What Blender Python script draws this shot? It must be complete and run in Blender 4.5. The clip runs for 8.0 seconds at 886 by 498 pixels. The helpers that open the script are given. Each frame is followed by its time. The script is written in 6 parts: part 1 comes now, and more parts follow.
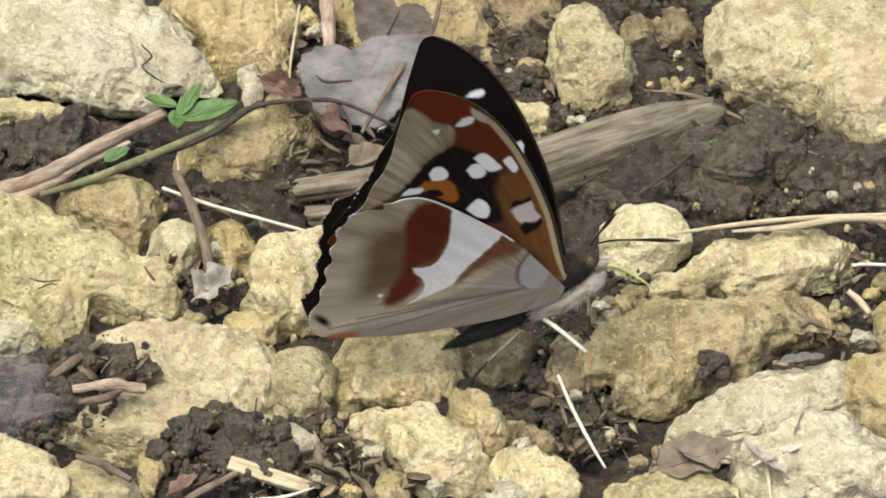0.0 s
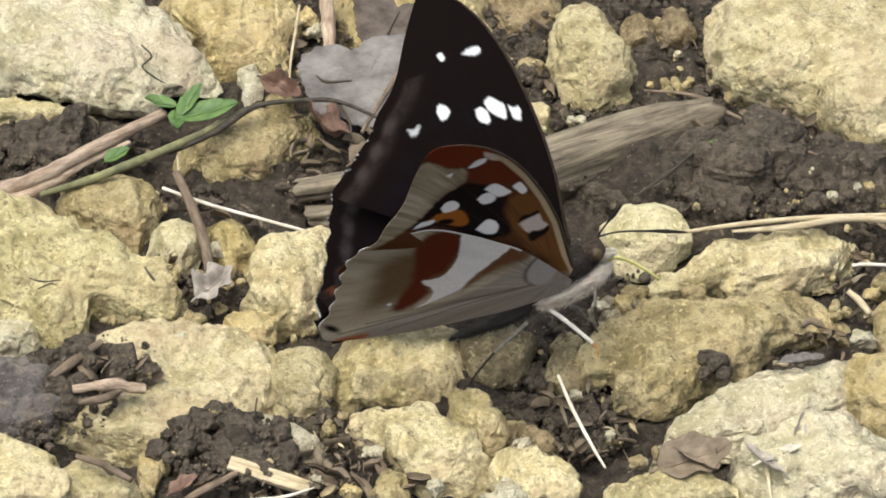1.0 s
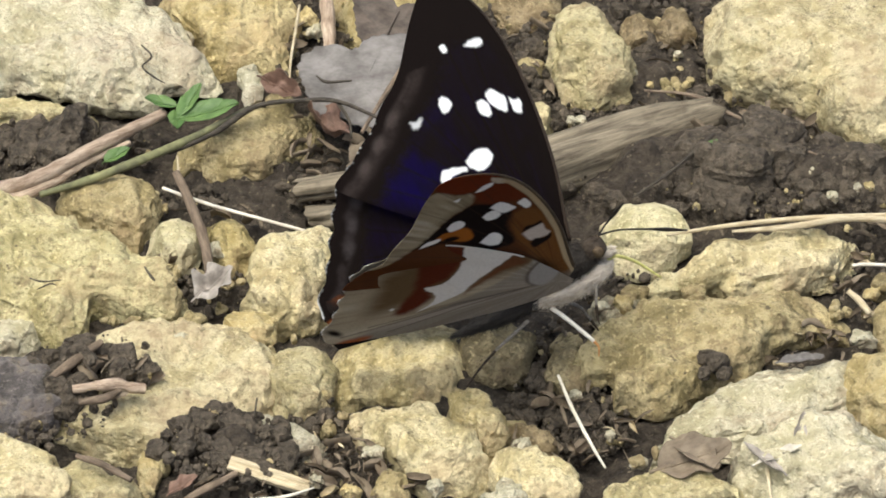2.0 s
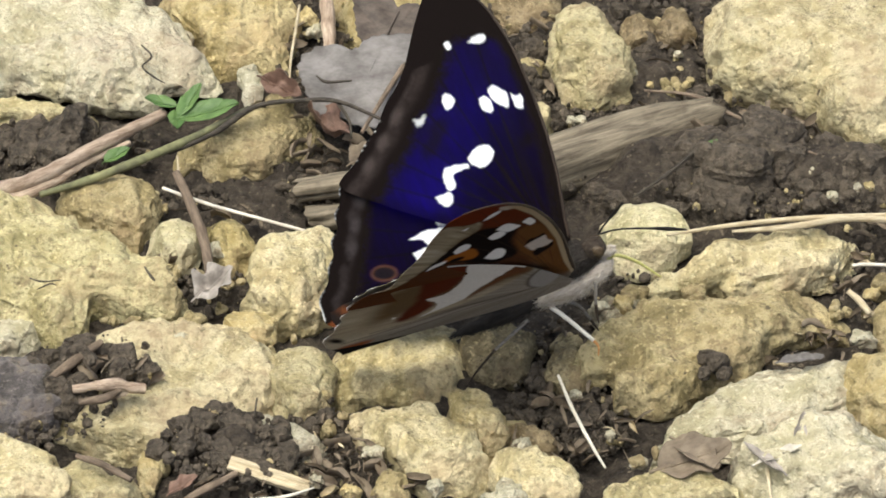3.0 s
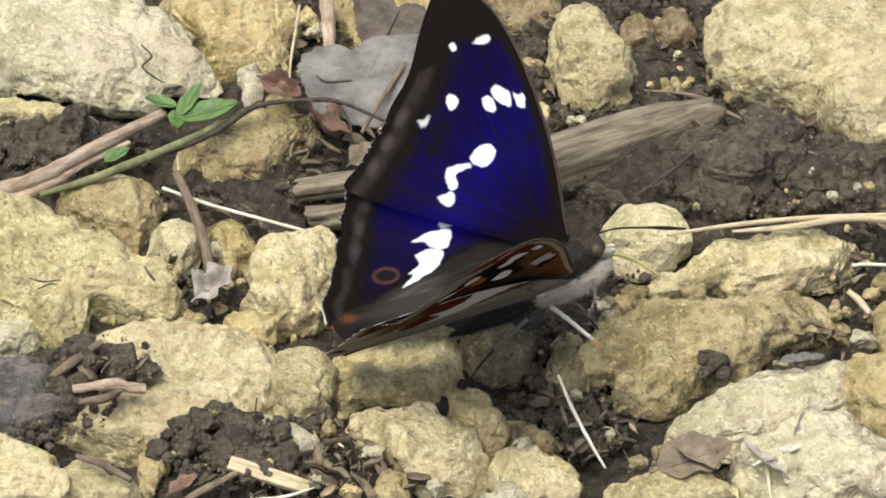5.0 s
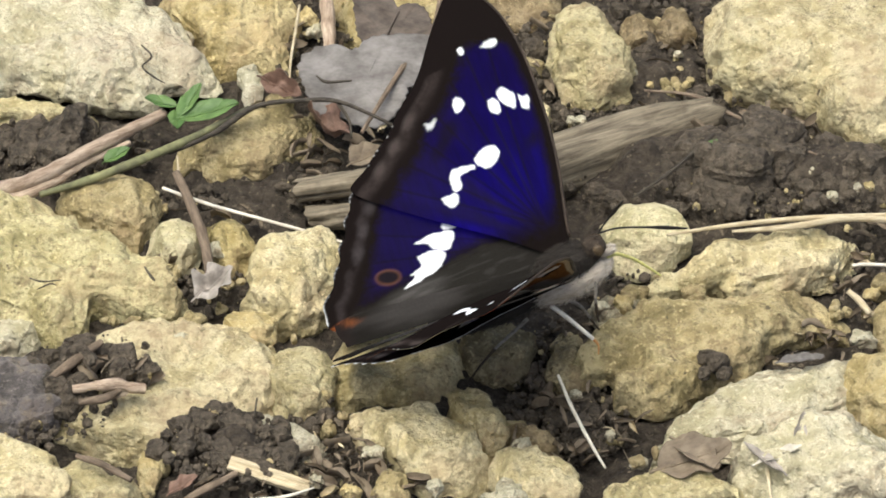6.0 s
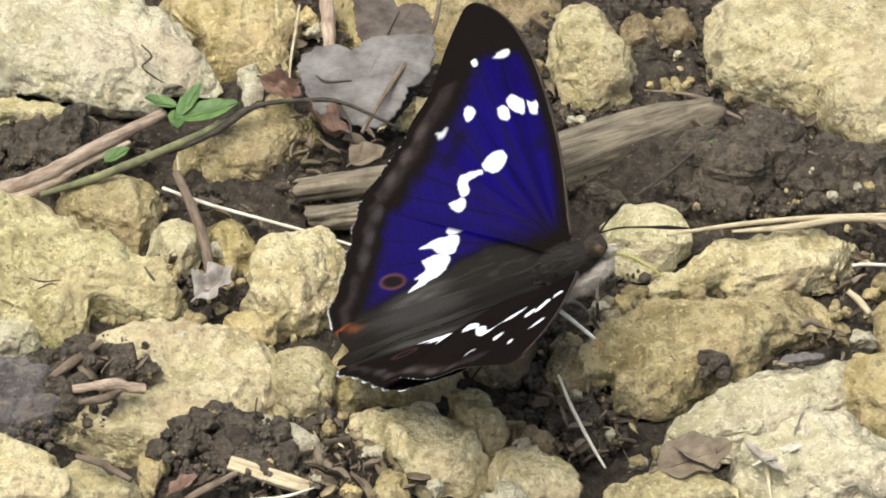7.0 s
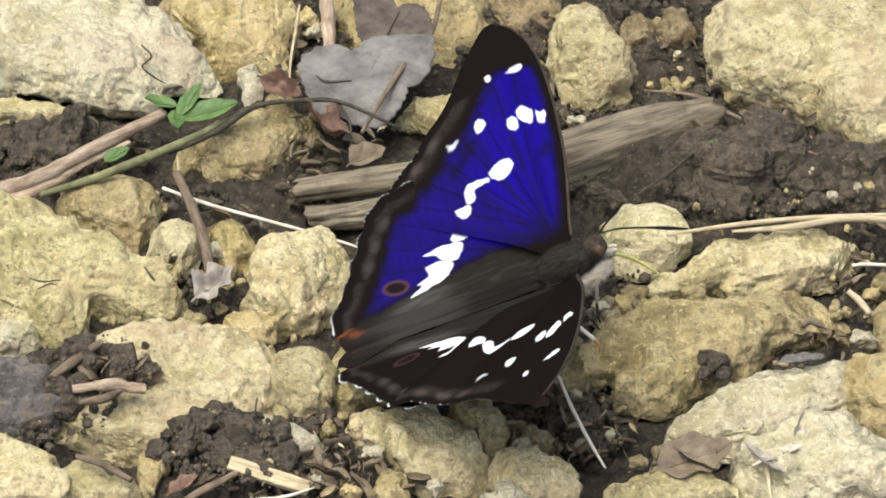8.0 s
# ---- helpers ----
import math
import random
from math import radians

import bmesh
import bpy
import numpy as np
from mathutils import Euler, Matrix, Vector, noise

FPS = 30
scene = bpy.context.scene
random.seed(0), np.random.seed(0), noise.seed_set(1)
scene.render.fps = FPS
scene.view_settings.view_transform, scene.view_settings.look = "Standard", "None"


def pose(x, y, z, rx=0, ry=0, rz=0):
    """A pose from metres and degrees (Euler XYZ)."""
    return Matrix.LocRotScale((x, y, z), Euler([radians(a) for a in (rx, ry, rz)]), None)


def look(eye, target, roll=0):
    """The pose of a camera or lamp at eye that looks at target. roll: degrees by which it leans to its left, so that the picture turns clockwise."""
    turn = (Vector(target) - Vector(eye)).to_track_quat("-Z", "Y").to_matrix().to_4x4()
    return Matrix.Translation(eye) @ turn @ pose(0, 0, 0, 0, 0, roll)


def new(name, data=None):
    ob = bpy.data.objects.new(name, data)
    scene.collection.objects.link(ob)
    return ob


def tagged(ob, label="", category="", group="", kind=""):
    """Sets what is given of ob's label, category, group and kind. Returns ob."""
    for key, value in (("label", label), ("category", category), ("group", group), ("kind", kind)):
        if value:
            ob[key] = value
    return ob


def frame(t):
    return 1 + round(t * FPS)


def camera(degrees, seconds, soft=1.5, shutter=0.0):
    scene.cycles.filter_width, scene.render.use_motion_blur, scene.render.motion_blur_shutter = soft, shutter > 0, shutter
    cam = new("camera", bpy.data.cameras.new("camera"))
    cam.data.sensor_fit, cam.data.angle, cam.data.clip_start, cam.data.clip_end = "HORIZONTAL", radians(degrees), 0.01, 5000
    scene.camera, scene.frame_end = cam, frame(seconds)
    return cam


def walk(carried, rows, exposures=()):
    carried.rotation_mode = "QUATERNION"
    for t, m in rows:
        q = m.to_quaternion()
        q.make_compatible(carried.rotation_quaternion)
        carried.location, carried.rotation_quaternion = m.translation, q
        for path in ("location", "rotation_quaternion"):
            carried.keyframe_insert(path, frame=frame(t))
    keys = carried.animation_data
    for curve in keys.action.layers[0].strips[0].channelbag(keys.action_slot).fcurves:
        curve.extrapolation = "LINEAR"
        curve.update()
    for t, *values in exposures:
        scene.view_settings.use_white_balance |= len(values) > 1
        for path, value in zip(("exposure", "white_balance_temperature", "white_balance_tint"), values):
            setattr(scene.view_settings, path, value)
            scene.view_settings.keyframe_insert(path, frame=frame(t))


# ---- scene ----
# A purple emperor butterfly opens its wings on stony ground. Sizes below are in millimetres; MM makes metres of them.
MM = 0.001
DEG = 37.3          # how steeply the camera looks down
FAR = 1.2           # metres from the lens to the middle of the view
cam = camera(5.80, 8.0, soft=1.8)
EYE = (0.0, -FAR * math.cos(radians(DEG)), FAR * math.sin(radians(DEG)))
walk(cam, [(0.0, look(EYE, (0, 0, 0))), (8.0, look(EYE, (0, 0, 0)))], ((0.0, 0.66, 6100, 3), (8.0, 0.66, 6100, 3)))

# ---- light: a bright, hazy sky with a broad, soft sun ----
SUN = Vector((-0.22, -0.20, 0.95)).normalized()
world = bpy.data.worlds.new("sky")
scene.world = world
world.use_nodes = True
wn = world.node_tree.nodes
sky = wn.new("ShaderNodeTexSky")
sky.sky_type = "NISHITA"
sky.sun_disc = False
sky.sun_elevation = math.asin(SUN.z)
sky.sun_rotation = math.atan2(SUN.x, SUN.y)
sky.air_density, sky.dust_density, sky.ozone_density = 0.6, 7.0, 0.4
wn["Background"].inputs["Strength"].default_value = 0.15
world.node_tree.links.new(sky.outputs["Color"], wn["Background"].inputs["Color"])
sun = new("sun", bpy.data.lights.new("sun", "SUN"))
sun.data.energy, sun.data.angle, sun.data.color = 1.45, radians(50), (1.0, 0.95, 0.86)
sun.matrix_world = look(SUN * 3, (0, 0, 0))


# ---- materials ----
class Nodes:
    """Short hand for a material's node tree."""

    def __init__(self, name):
        self.mat = bpy.data.materials.new(name)
        self.mat.use_nodes = True
        self.tree = self.mat.node_tree
        self.bsdf = self.tree.nodes["Principled BSDF"]
        self.out = self.tree.nodes["Material Output"]

    def add(self, kind, **values):
        n = self.tree.nodes.new(kind)
        for k, v in values.items():
            n.inputs[k.replace("_", " ")].default_value = v
        return n

    def link(self, a, b):
        self.tree.links.new(a, b)

    def coords(self):
        if "Texture Coordinate" not in self.tree.nodes:
            self.tree.nodes.new("ShaderNodeTexCoord")
        return self.tree.nodes["Texture Coordinate"].outputs["Object"]

    def noise(self, size, detail=3.0, rough=0.6, stretch=None):
        """Noise with features of that many millimetres."""
        n = self.add("ShaderNodeTexNoise", Scale=1.0 / (size * MM), Detail=detail, Roughness=rough)
        at = self.coords()
        if stretch:
            m = self.add("ShaderNodeMapping")
            m.inputs["Scale"].default_value = stretch
            self.link(at, m.inputs["Vector"])
            at = m.outputs["Vector"]
        self.link(at, n.inputs["Vector"])
        return n.outputs["Fac"]

    def ramp(self, fac, stops):
        n = self.tree.nodes.new("ShaderNodeValToRGB")
        e = n.color_ramp.elements
        while len(e) < len(stops):
            e.new(0.5)
        for el, (pos, col) in zip(e, stops):
            el.position = pos
            el.color = (*col, 1) if len(col) == 3 else col
        self.link(fac, n.inputs["Fac"])
        return n.outputs["Color"]

    def mix(self, fac, a, b, how="MIX"):
        n = self.tree.nodes.new("ShaderNodeMix")
        n.data_type, n.blend_type = "RGBA", how
        for value, slot in ((fac, 0), (a, 6), (b, 7)):
            if isinstance(value, (int, float)):
                n.inputs[slot].default_value = value
            elif isinstance(value, tuple):
                n.inputs[slot].default_value = (*value, 1)
            else:
                self.link(value, n.inputs[slot])
        return n.outputs[2]

    def band(self, fac, lo, hi):
        return self.ramp(fac, [(lo, (0, 0, 0)), (hi, (1, 1, 1))])

    def bump(self, fac, strength, height):
        n = self.add("ShaderNodeBump", Strength=strength, Distance=height * MM)
        self.link(fac, n.inputs["Height"])
        last = self.bsdf.inputs["Normal"]
        if last.is_linked:
            self.link(last.links[0].from_socket, n.inputs["Normal"])
        self.link(n.outputs["Normal"], last)

    def finish(self, colour, rough=0.8, gloss=0.3):
        if isinstance(colour, tuple):
            self.bsdf.inputs["Base Color"].default_value = (*colour, 1)
        else:
            self.link(colour, self.bsdf.inputs["Base Color"])
        self.bsdf.inputs["Roughness"].default_value = rough
        self.bsdf.inputs["Specular IOR Level"].default_value = gloss
        return self.mat


def tone_by_thing(n, colour, low=0.85, high=1.12):
    info = n.tree.nodes.new("ShaderNodeObjectInfo")
    g = n.ramp(info.outputs["Random"], [(0, (low,) * 3), (1, (high, high, high * 0.98))])
    return n.mix(1.0, colour, g, "MULTIPLY")


def limestone(name, dark, mid, light, moss=0.0, dirt=0.5, speckle=0.5):
    """Crumbly oolitic limestone: cream faces, ochre and olive weather stains, sandy grains, pits and hairline cracks."""
    n = Nodes(name)
    dark, mid, light = (tuple(c * k for c, k in zip(col, (0.93, 0.93, 0.94))) for col in (dark, mid, light))
    cream = tuple(min(0.80, c * k) for c, k in zip(light, (1.05, 1.03, 1.0)))
    base = n.ramp(n.noise(8, 5, 0.62), [(0.36, dark), (0.46, mid), (0.53, light), (0.62, cream)])
    # rubbed cream patches, greenish film and earth stains with soft edges
    patch = n.noise(4.2, 5, 0.66)
    base = n.mix(n.mix(0.7, (0, 0, 0), n.band(patch, 0.51, 0.60)), base, cream)
    base = n.mix(n.mix(0.5, (0, 0, 0), n.ramp(patch, [(0.36, (1, 1, 1)), (0.46, (0, 0, 0))])), base, tuple(c * k for c, k in zip(mid, (0.66, 0.66, 0.60))))
    stain = n.band(n.noise(3.0, 5, 0.7), 0.53, 0.70)
    base = n.mix(n.mix(min(1.0, dirt * 1.4), (0, 0, 0), stain), base, (0.185, 0.145, 0.078))
    if moss:
        base = n.mix(n.mix(moss, (0, 0, 0), n.band(n.noise(5.5, 4, 0.7), 0.48, 0.66)), base, (0.175, 0.16, 0.065))
    # earth rubbed into the low parts of the grain
    earthy = n.mix(1.0, n.band(n.noise(2.0, 5, 0.75), 0.50, 0.62), n.band(n.noise(9, 4, 0.6), 0.42, 0.60), "MULTIPLY")
    base = n.mix(n.mix(min(1.0, 0.3 + dirt), (0, 0, 0), earthy), base, (0.215, 0.165, 0.085))
    # sandy grains and dark specks
    base = n.mix(n.mix(0.8, (0, 0, 0), n.band(n.noise(0.8, 3, 0.7), 0.56, 0.68)), base, tuple(min(0.84, c * 1.25) for c in cream))
    base = n.mix(n.mix(min(1.0, speckle * 1.5), (0, 0, 0), n.band(n.noise(1.1, 3, 0.7), 0.545, 0.66)), base, tuple(c * 0.45 for c in mid))
    crack = n.noise(6, 6, 0.72)
    base = n.mix(n.mix(0.55, (0, 0, 0), n.ramp(crack, [(0.490, (0, 0, 0)), (0.5, (1, 1, 1)), (0.510, (0, 0, 0))])), base, tuple(c * 0.42 for c in dark))
    spots = n.band(n.noise(1.5, 2, 0.5), 0.69, 0.75)
    base = n.mix(n.mix(0.8, (0, 0, 0), spots), base, (0.05, 0.04, 0.028))
    # broad weathering: pinkish earth film and greenish algae bloom
    broad = n.noise(12, 5, 0.65)
    base = n.mix(n.mix(0.55, (0, 0, 0), n.band(broad, 0.51, 0.64)), base, tuple(c * k for c, k in zip(mid, (0.86, 0.78, 0.84))))
    base = n.mix(n.mix(0.32, (0, 0, 0), n.ramp(broad, [(0.34, (1, 1, 1)), (0.46, (0, 0, 0))])), base, tuple(c * k for c, k in zip(mid, (0.78, 0.83, 0.74))))
    n.bump(n.noise(0.9, 3, 0.65), 0.75, 0.6)
    n.bump(n.noise(2.6, 5, 0.7), 0.8, 1.8)
    return n.finish(tone_by_thing(n, base), 0.85, 0.25)


STONE = {
    "yellow": limestone("yellow_limestone", (0.285, 0.230, 0.110), (0.458, 0.387, 0.202), (0.563, 0.494, 0.287), 0.25),
    "ochre": limestone("ochre_limestone", (0.331, 0.253, 0.106), (0.469, 0.371, 0.173), (0.539, 0.449, 0.238), 0.15, 0.3),
    "sandy": limestone("sandy_limestone", (0.274, 0.213, 0.095), (0.457, 0.371, 0.178), (0.574, 0.489, 0.278), 0.25, 0.5),
    "pale": limestone("pale_limestone", (0.34, 0.305, 0.19), (0.47, 0.43, 0.30), (0.565, 0.525, 0.39), 0.3, 0.45),
    "bright": limestone("bright_sandy_limestone", (0.360, 0.285, 0.145), (0.536, 0.450, 0.246), (0.639, 0.560, 0.343), 0.12, 0.4),
    "white": limestone("chalky_limestone", (0.395, 0.345, 0.205), (0.530, 0.475, 0.312), (0.615, 0.565, 0.400), 0.12, 0.40, 0.25),
    "pebble": limestone("smooth_limestone", (0.367, 0.314, 0.156), (0.55, 0.485, 0.28), (0.65, 0.59, 0.37), 0.1, 0.0, 0.25),
    "tan": limestone("tan_limestone", (0.217, 0.169, 0.079), (0.366, 0.292, 0.142), (0.493, 0.410, 0.223), 0.35, 0.6),
    "mossy": limestone("mossy_limestone", (0.240, 0.191, 0.080), (0.388, 0.309, 0.133), (0.504, 0.415, 0.199), 0.6, 0.6),
    "olive": limestone("algae_limestone", (0.251, 0.213, 0.095), (0.401, 0.342, 0.172), (0.517, 0.460, 0.257), 0.5, 0.6),
    "grey": limestone("grey_limestone", (0.184, 0.158, 0.102), (0.311, 0.270, 0.178), (0.461, 0.417, 0.288), 0.35, 0.6),
    "brown": limestone("earthy_stone", (0.126, 0.090, 0.047), (0.217, 0.163, 0.088), (0.343, 0.270, 0.155), 0.2, 0.7),
    "dusky": limestone("dusky_stone", (0.055, 0.046, 0.040), (0.095, 0.083, 0.075), (0.16, 0.142, 0.13), 0.0, 0.2, 0.3),
    "soily": limestone("soiled_stone", (0.103, 0.079, 0.041), (0.217, 0.174, 0.093), (0.378, 0.315, 0.175), 0.3, 0.9),
}


def earth(name, dark, light):
    n = Nodes(name)
    base = n.ramp(n.noise(2.6, 6, 0.75), [(0.36, dark), (0.64, light)])
    base = n.mix(n.band(n.noise(0.9, 2, 0.6), 0.62, 0.72), base, (0.16, 0.13, 0.09))
    base = n.mix(n.band(n.noise(0.7, 2, 0.6), 0.76, 0.80), base, (0.36, 0.30, 0.20))
    n.bump(n.noise(0.6, 4, 0.7), 0.9, 0.5)
    n.bump(n.noise(2.2, 4, 0.7), 1.0, 1.4)
    return n.finish(base, 0.9, 0.25)


SOIL = earth("damp_soil", (0.018, 0.014, 0.010), (0.078, 0.062, 0.044))
CLOD = earth("soil_clod", (0.034, 0.027, 0.019), (0.135, 0.109, 0.078))


def fibre(name, dark, light, stretch=(0.12, 1, 1), size=0.7, rough=0.75):
    """Dry plant matter with a grain along x."""
    n = Nodes(name)
    base = n.ramp(n.noise(size, 4, 0.7, stretch), [(0.32, dark), (0.68, light)])
    base = n.mix(n.mix(0.5, (0, 0, 0), n.band(n.noise(3, 3, 0.6), 0.55, 0.75)), base, tuple(c * 0.6 for c in dark))
    n.bump(n.noise(size, 4, 0.7, stretch), 0.7, 0.3)
    return n.finish(tone_by_thing(n, base, 0.9, 1.1), rough, 0.25)


WOOD = fibre("weathered_wood", (0.058, 0.046, 0.031), (0.27, 0.226, 0.158), (0.06, 1, 1), 0.9)
STRAW = fibre("dry_straw", (0.36, 0.28, 0.16), (0.60, 0.52, 0.36), (0.1, 1, 1), 0.4)
PALE_STRAW = fibre("bleached_straw", (0.52, 0.46, 0.36), (0.72, 0.68, 0.58), (0.1, 1, 1), 0.4)
TWIG = fibre("brown_twig", (0.085, 0.062, 0.042), (0.22, 0.165, 0.115), (0.15, 1, 1), 0.6)
BRANCH = fibre("peeled_branch", (0.17, 0.112, 0.072), (0.52, 0.415, 0.31), (0.1, 1, 1), 0.7)
DARK_TWIG = fibre("dark_twig", (0.025, 0.02, 0.015), (0.09, 0.075, 0.055), (0.2, 1, 1), 0.6)
GREEN_STEM = fibre("green_stem", (0.030, 0.030, 0.028), (0.25, 0.245, 0.115), (0.8, 1, 1), 5.0)
DEAD_LEAF = fibre("grey_dead_leaf", (0.075, 0.066, 0.058), (0.215, 0.198, 0.185), (0.6, 1, 1), 4.0, 0.6)
PALE_LEAF = fibre("pale_dead_leaf", (0.14, 0.118, 0.098), (0.42, 0.375, 0.325), (0.5, 1, 1), 2.5, 0.6)
# the grey leaf's upper lobes, their wet and shade put into a darker colour
SHADED_LEAF = fibre("shaded_dead_leaf", (0.035, 0.026, 0.020), (0.12, 0.094, 0.073), (0.5, 1, 1), 2.5, 0.6)
BROWN_LEAF = fibre("brown_dead_leaf", (0.10, 0.075, 0.05), (0.24, 0.19, 0.13), (0.5, 1, 1), 2.0, 0.6)
RED_LEAF = fibre("russet_dead_leaf", (0.075, 0.04, 0.026), (0.20, 0.125, 0.09), (0.4, 1, 1), 1.2, 0.6)
GREEN_LEAF = fibre("fresh_green_leaf", (0.048, 0.098, 0.024), (0.125, 0.195, 0.060), (0.4, 1, 1), 3.0, 0.45)


# ---- building ----
def link_mesh(name, verts, faces, material, parent=None, label="", smooth=True, at=(0, 0, 0)):
    """One mesh object from points in millimetres and faces, its origin at `at`, in millimetres."""
    me = bpy.data.meshes.new(name)
    v = (np.asarray(verts, float) - np.asarray(at, float)) * MM
    f = faces.tolist() if isinstance(faces, np.ndarray) else faces
    me.from_pydata(v.tolist(), [], f)
    if smooth:
        me.polygons.foreach_set("use_smooth", [True] * len(me.polygons))
    me.materials.append(material)
    me.update()
    ob = new(name, me)
    ob.location = [c * MM for c in at]
    if parent is not None:
        ob.parent = parent
    if label:
        ob["label"] = label
    return ob


def smooth_line(points, n):
    """n points along a smooth curve through the given ones."""
    p = np.asarray(points, float)
    if len(p) == 2:
        p = np.array([p[0], p.mean(0), p[1]])
    q = np.concatenate([[2 * p[0] - p[1]], p, [2 * p[-1] - p[-2]]])
    out = []
    for t in np.linspace(0, len(p) - 1 - 1e-6, n):
        k = int(t)
        f = t - k
        a, b, c, d = q[k:k + 4]
        out.append(b + 0.5 * f * (c - a + f * (2 * a - 5 * b + 4 * c - d + f * (3 * (b - c) + d - a))))
    return np.array(out)


def tube_shape(points, widths, sides=8, steps=24, knots=0.0, seed=0):
    """A stalk along a curve: half widths from end to end, with bumps if it has knots."""
    p = smooth_line(points, steps)
    w = np.interp(np.linspace(0, 1, steps), np.linspace(0, 1, len(widths)), widths)
    verts, faces = [], []
    tangent = np.gradient(p, axis=0)
    tangent /= np.linalg.norm(tangent, axis=1, keepdims=True)
    side = np.cross(tangent, (0.13, 0.21, 0.97))
    side /= np.linalg.norm(side, axis=1, keepdims=True)
    over = np.cross(side, tangent)
    ang = np.arange(sides) / sides * 2 * np.pi
    for i in range(steps):
        verts.append(p[i] + w[i] * (np.outer(np.cos(ang), side[i]) + np.outer(np.sin(ang), over[i])))
    verts = np.concatenate(verts)
    if knots:
        centre = np.repeat(p, sides, axis=0)
        k = 1 + knots * (grain(verts, 1.6, seed) * 0.6 + grain(verts, 4.5, seed + 1) * 0.6)
        verts = centre + (verts - centre) * k[:, None]
    for i in range(steps - 1):
        for j in range(sides):
            a, b = i * sides + j, i * sides + (j + 1) % sides
            faces.append((a, b, b + sides, a + sides))
    faces.append(tuple(range(sides - 1, -1, -1)))
    faces.append(tuple((steps - 1) * sides + j for j in range(sides)))
    return verts, faces


def thing(name, at, label, category, group="", kind=""):
    ob = new(name)
    ob.location = [c * MM for c in at]
    ob.empty_display_size = 0.003
    return tagged(ob, label, category, group, kind)


# ---- shapes: noise and stones, in millimetres ----
def ease(x, lo, hi):
    t = np.clip((x - lo) / (hi - lo), 0, 1)
    return t * t * (3 - 2 * t)


def lattice(ix, iy, iz, seed):
    n = ix * 374761393 + iy * 668265263 + iz * 2147483647 + seed * 1274126177
    n = (n ^ (n >> 13)) * 1274126177 & 0x7FFFFFFF
    n = (n ^ (n >> 16)) * 69069 & 0x7FFFFFFF
    return (n & 0xFFFF) / 32767.5 - 1.0


def grain(p, size, seed=0):
    """Smooth noise from -1 to 1 at the points p, with features of that size."""
    q = np.asarray(p, float) / size + seed * 17.31
    base = np.floor(q).astype(np.int64)
    f = q - base
    f = f * f * (3 - 2 * f)
    total = 0.0
    for dx in (0, 1):
        for dy in (0, 1):
            for dz in (0, 1):
                w = (f[:, 0] if dx else 1 - f[:, 0]) * (f[:, 1] if dy else 1 - f[:, 1]) * (f[:, 2] if dz else 1 - f[:, 2])
                total = total + w * lattice(base[:, 0] + dx, base[:, 1] + dy, base[:, 2] + dz, seed)
    return total


BALLS = {}


def ball(level):
    """Directions and triangles of a ball split level times."""
    if level not in BALLS:
        if level == 0:
            g = (1 + 5 ** 0.5) / 2
            v = np.array([(-1, g, 0), (1, g, 0), (-1, -g, 0), (1, -g, 0), (0, -1, g), (0, 1, g), (0, -1, -g), (0, 1, -g),
                          (g, 0, -1), (g, 0, 1), (-g, 0, -1), (-g, 0, 1)])
            f = np.array([0, 11, 5, 0, 5, 1, 0, 1, 7, 0, 7, 10, 0, 10, 11, 1, 5, 9, 5, 11, 4, 11, 10, 2, 10, 7, 6, 7, 1, 8,
                          3, 9, 4, 3, 4, 2, 3, 2, 6, 3, 6, 8, 3, 8, 9, 4, 9, 5, 2, 4, 11, 6, 2, 10, 8, 6, 7, 9, 8, 1]).reshape(-1, 3)
        else:
            v, f = ball(level - 1)
            e = np.sort(np.concatenate([f[:, (0, 1)], f[:, (1, 2)], f[:, (2, 0)]]), axis=1)
            u, back = np.unique(e, axis=0, return_inverse=True)
            back = back.reshape(3, -1).T + len(v)
            v = np.concatenate([v, v[u].mean(1)])
            f = np.concatenate([np.stack(c, 1) for c in ((f[:, 0], back[:, 0], back[:, 2]), (f[:, 1], back[:, 1], back[:, 0]),
                                                        (f[:, 2], back[:, 2], back[:, 1]), (back[:, 0], back[:, 1], back[:, 2]))])
        BALLS[level] = (v / np.linalg.norm(v, axis=1, keepdims=True), f)
    return BALLS[level]


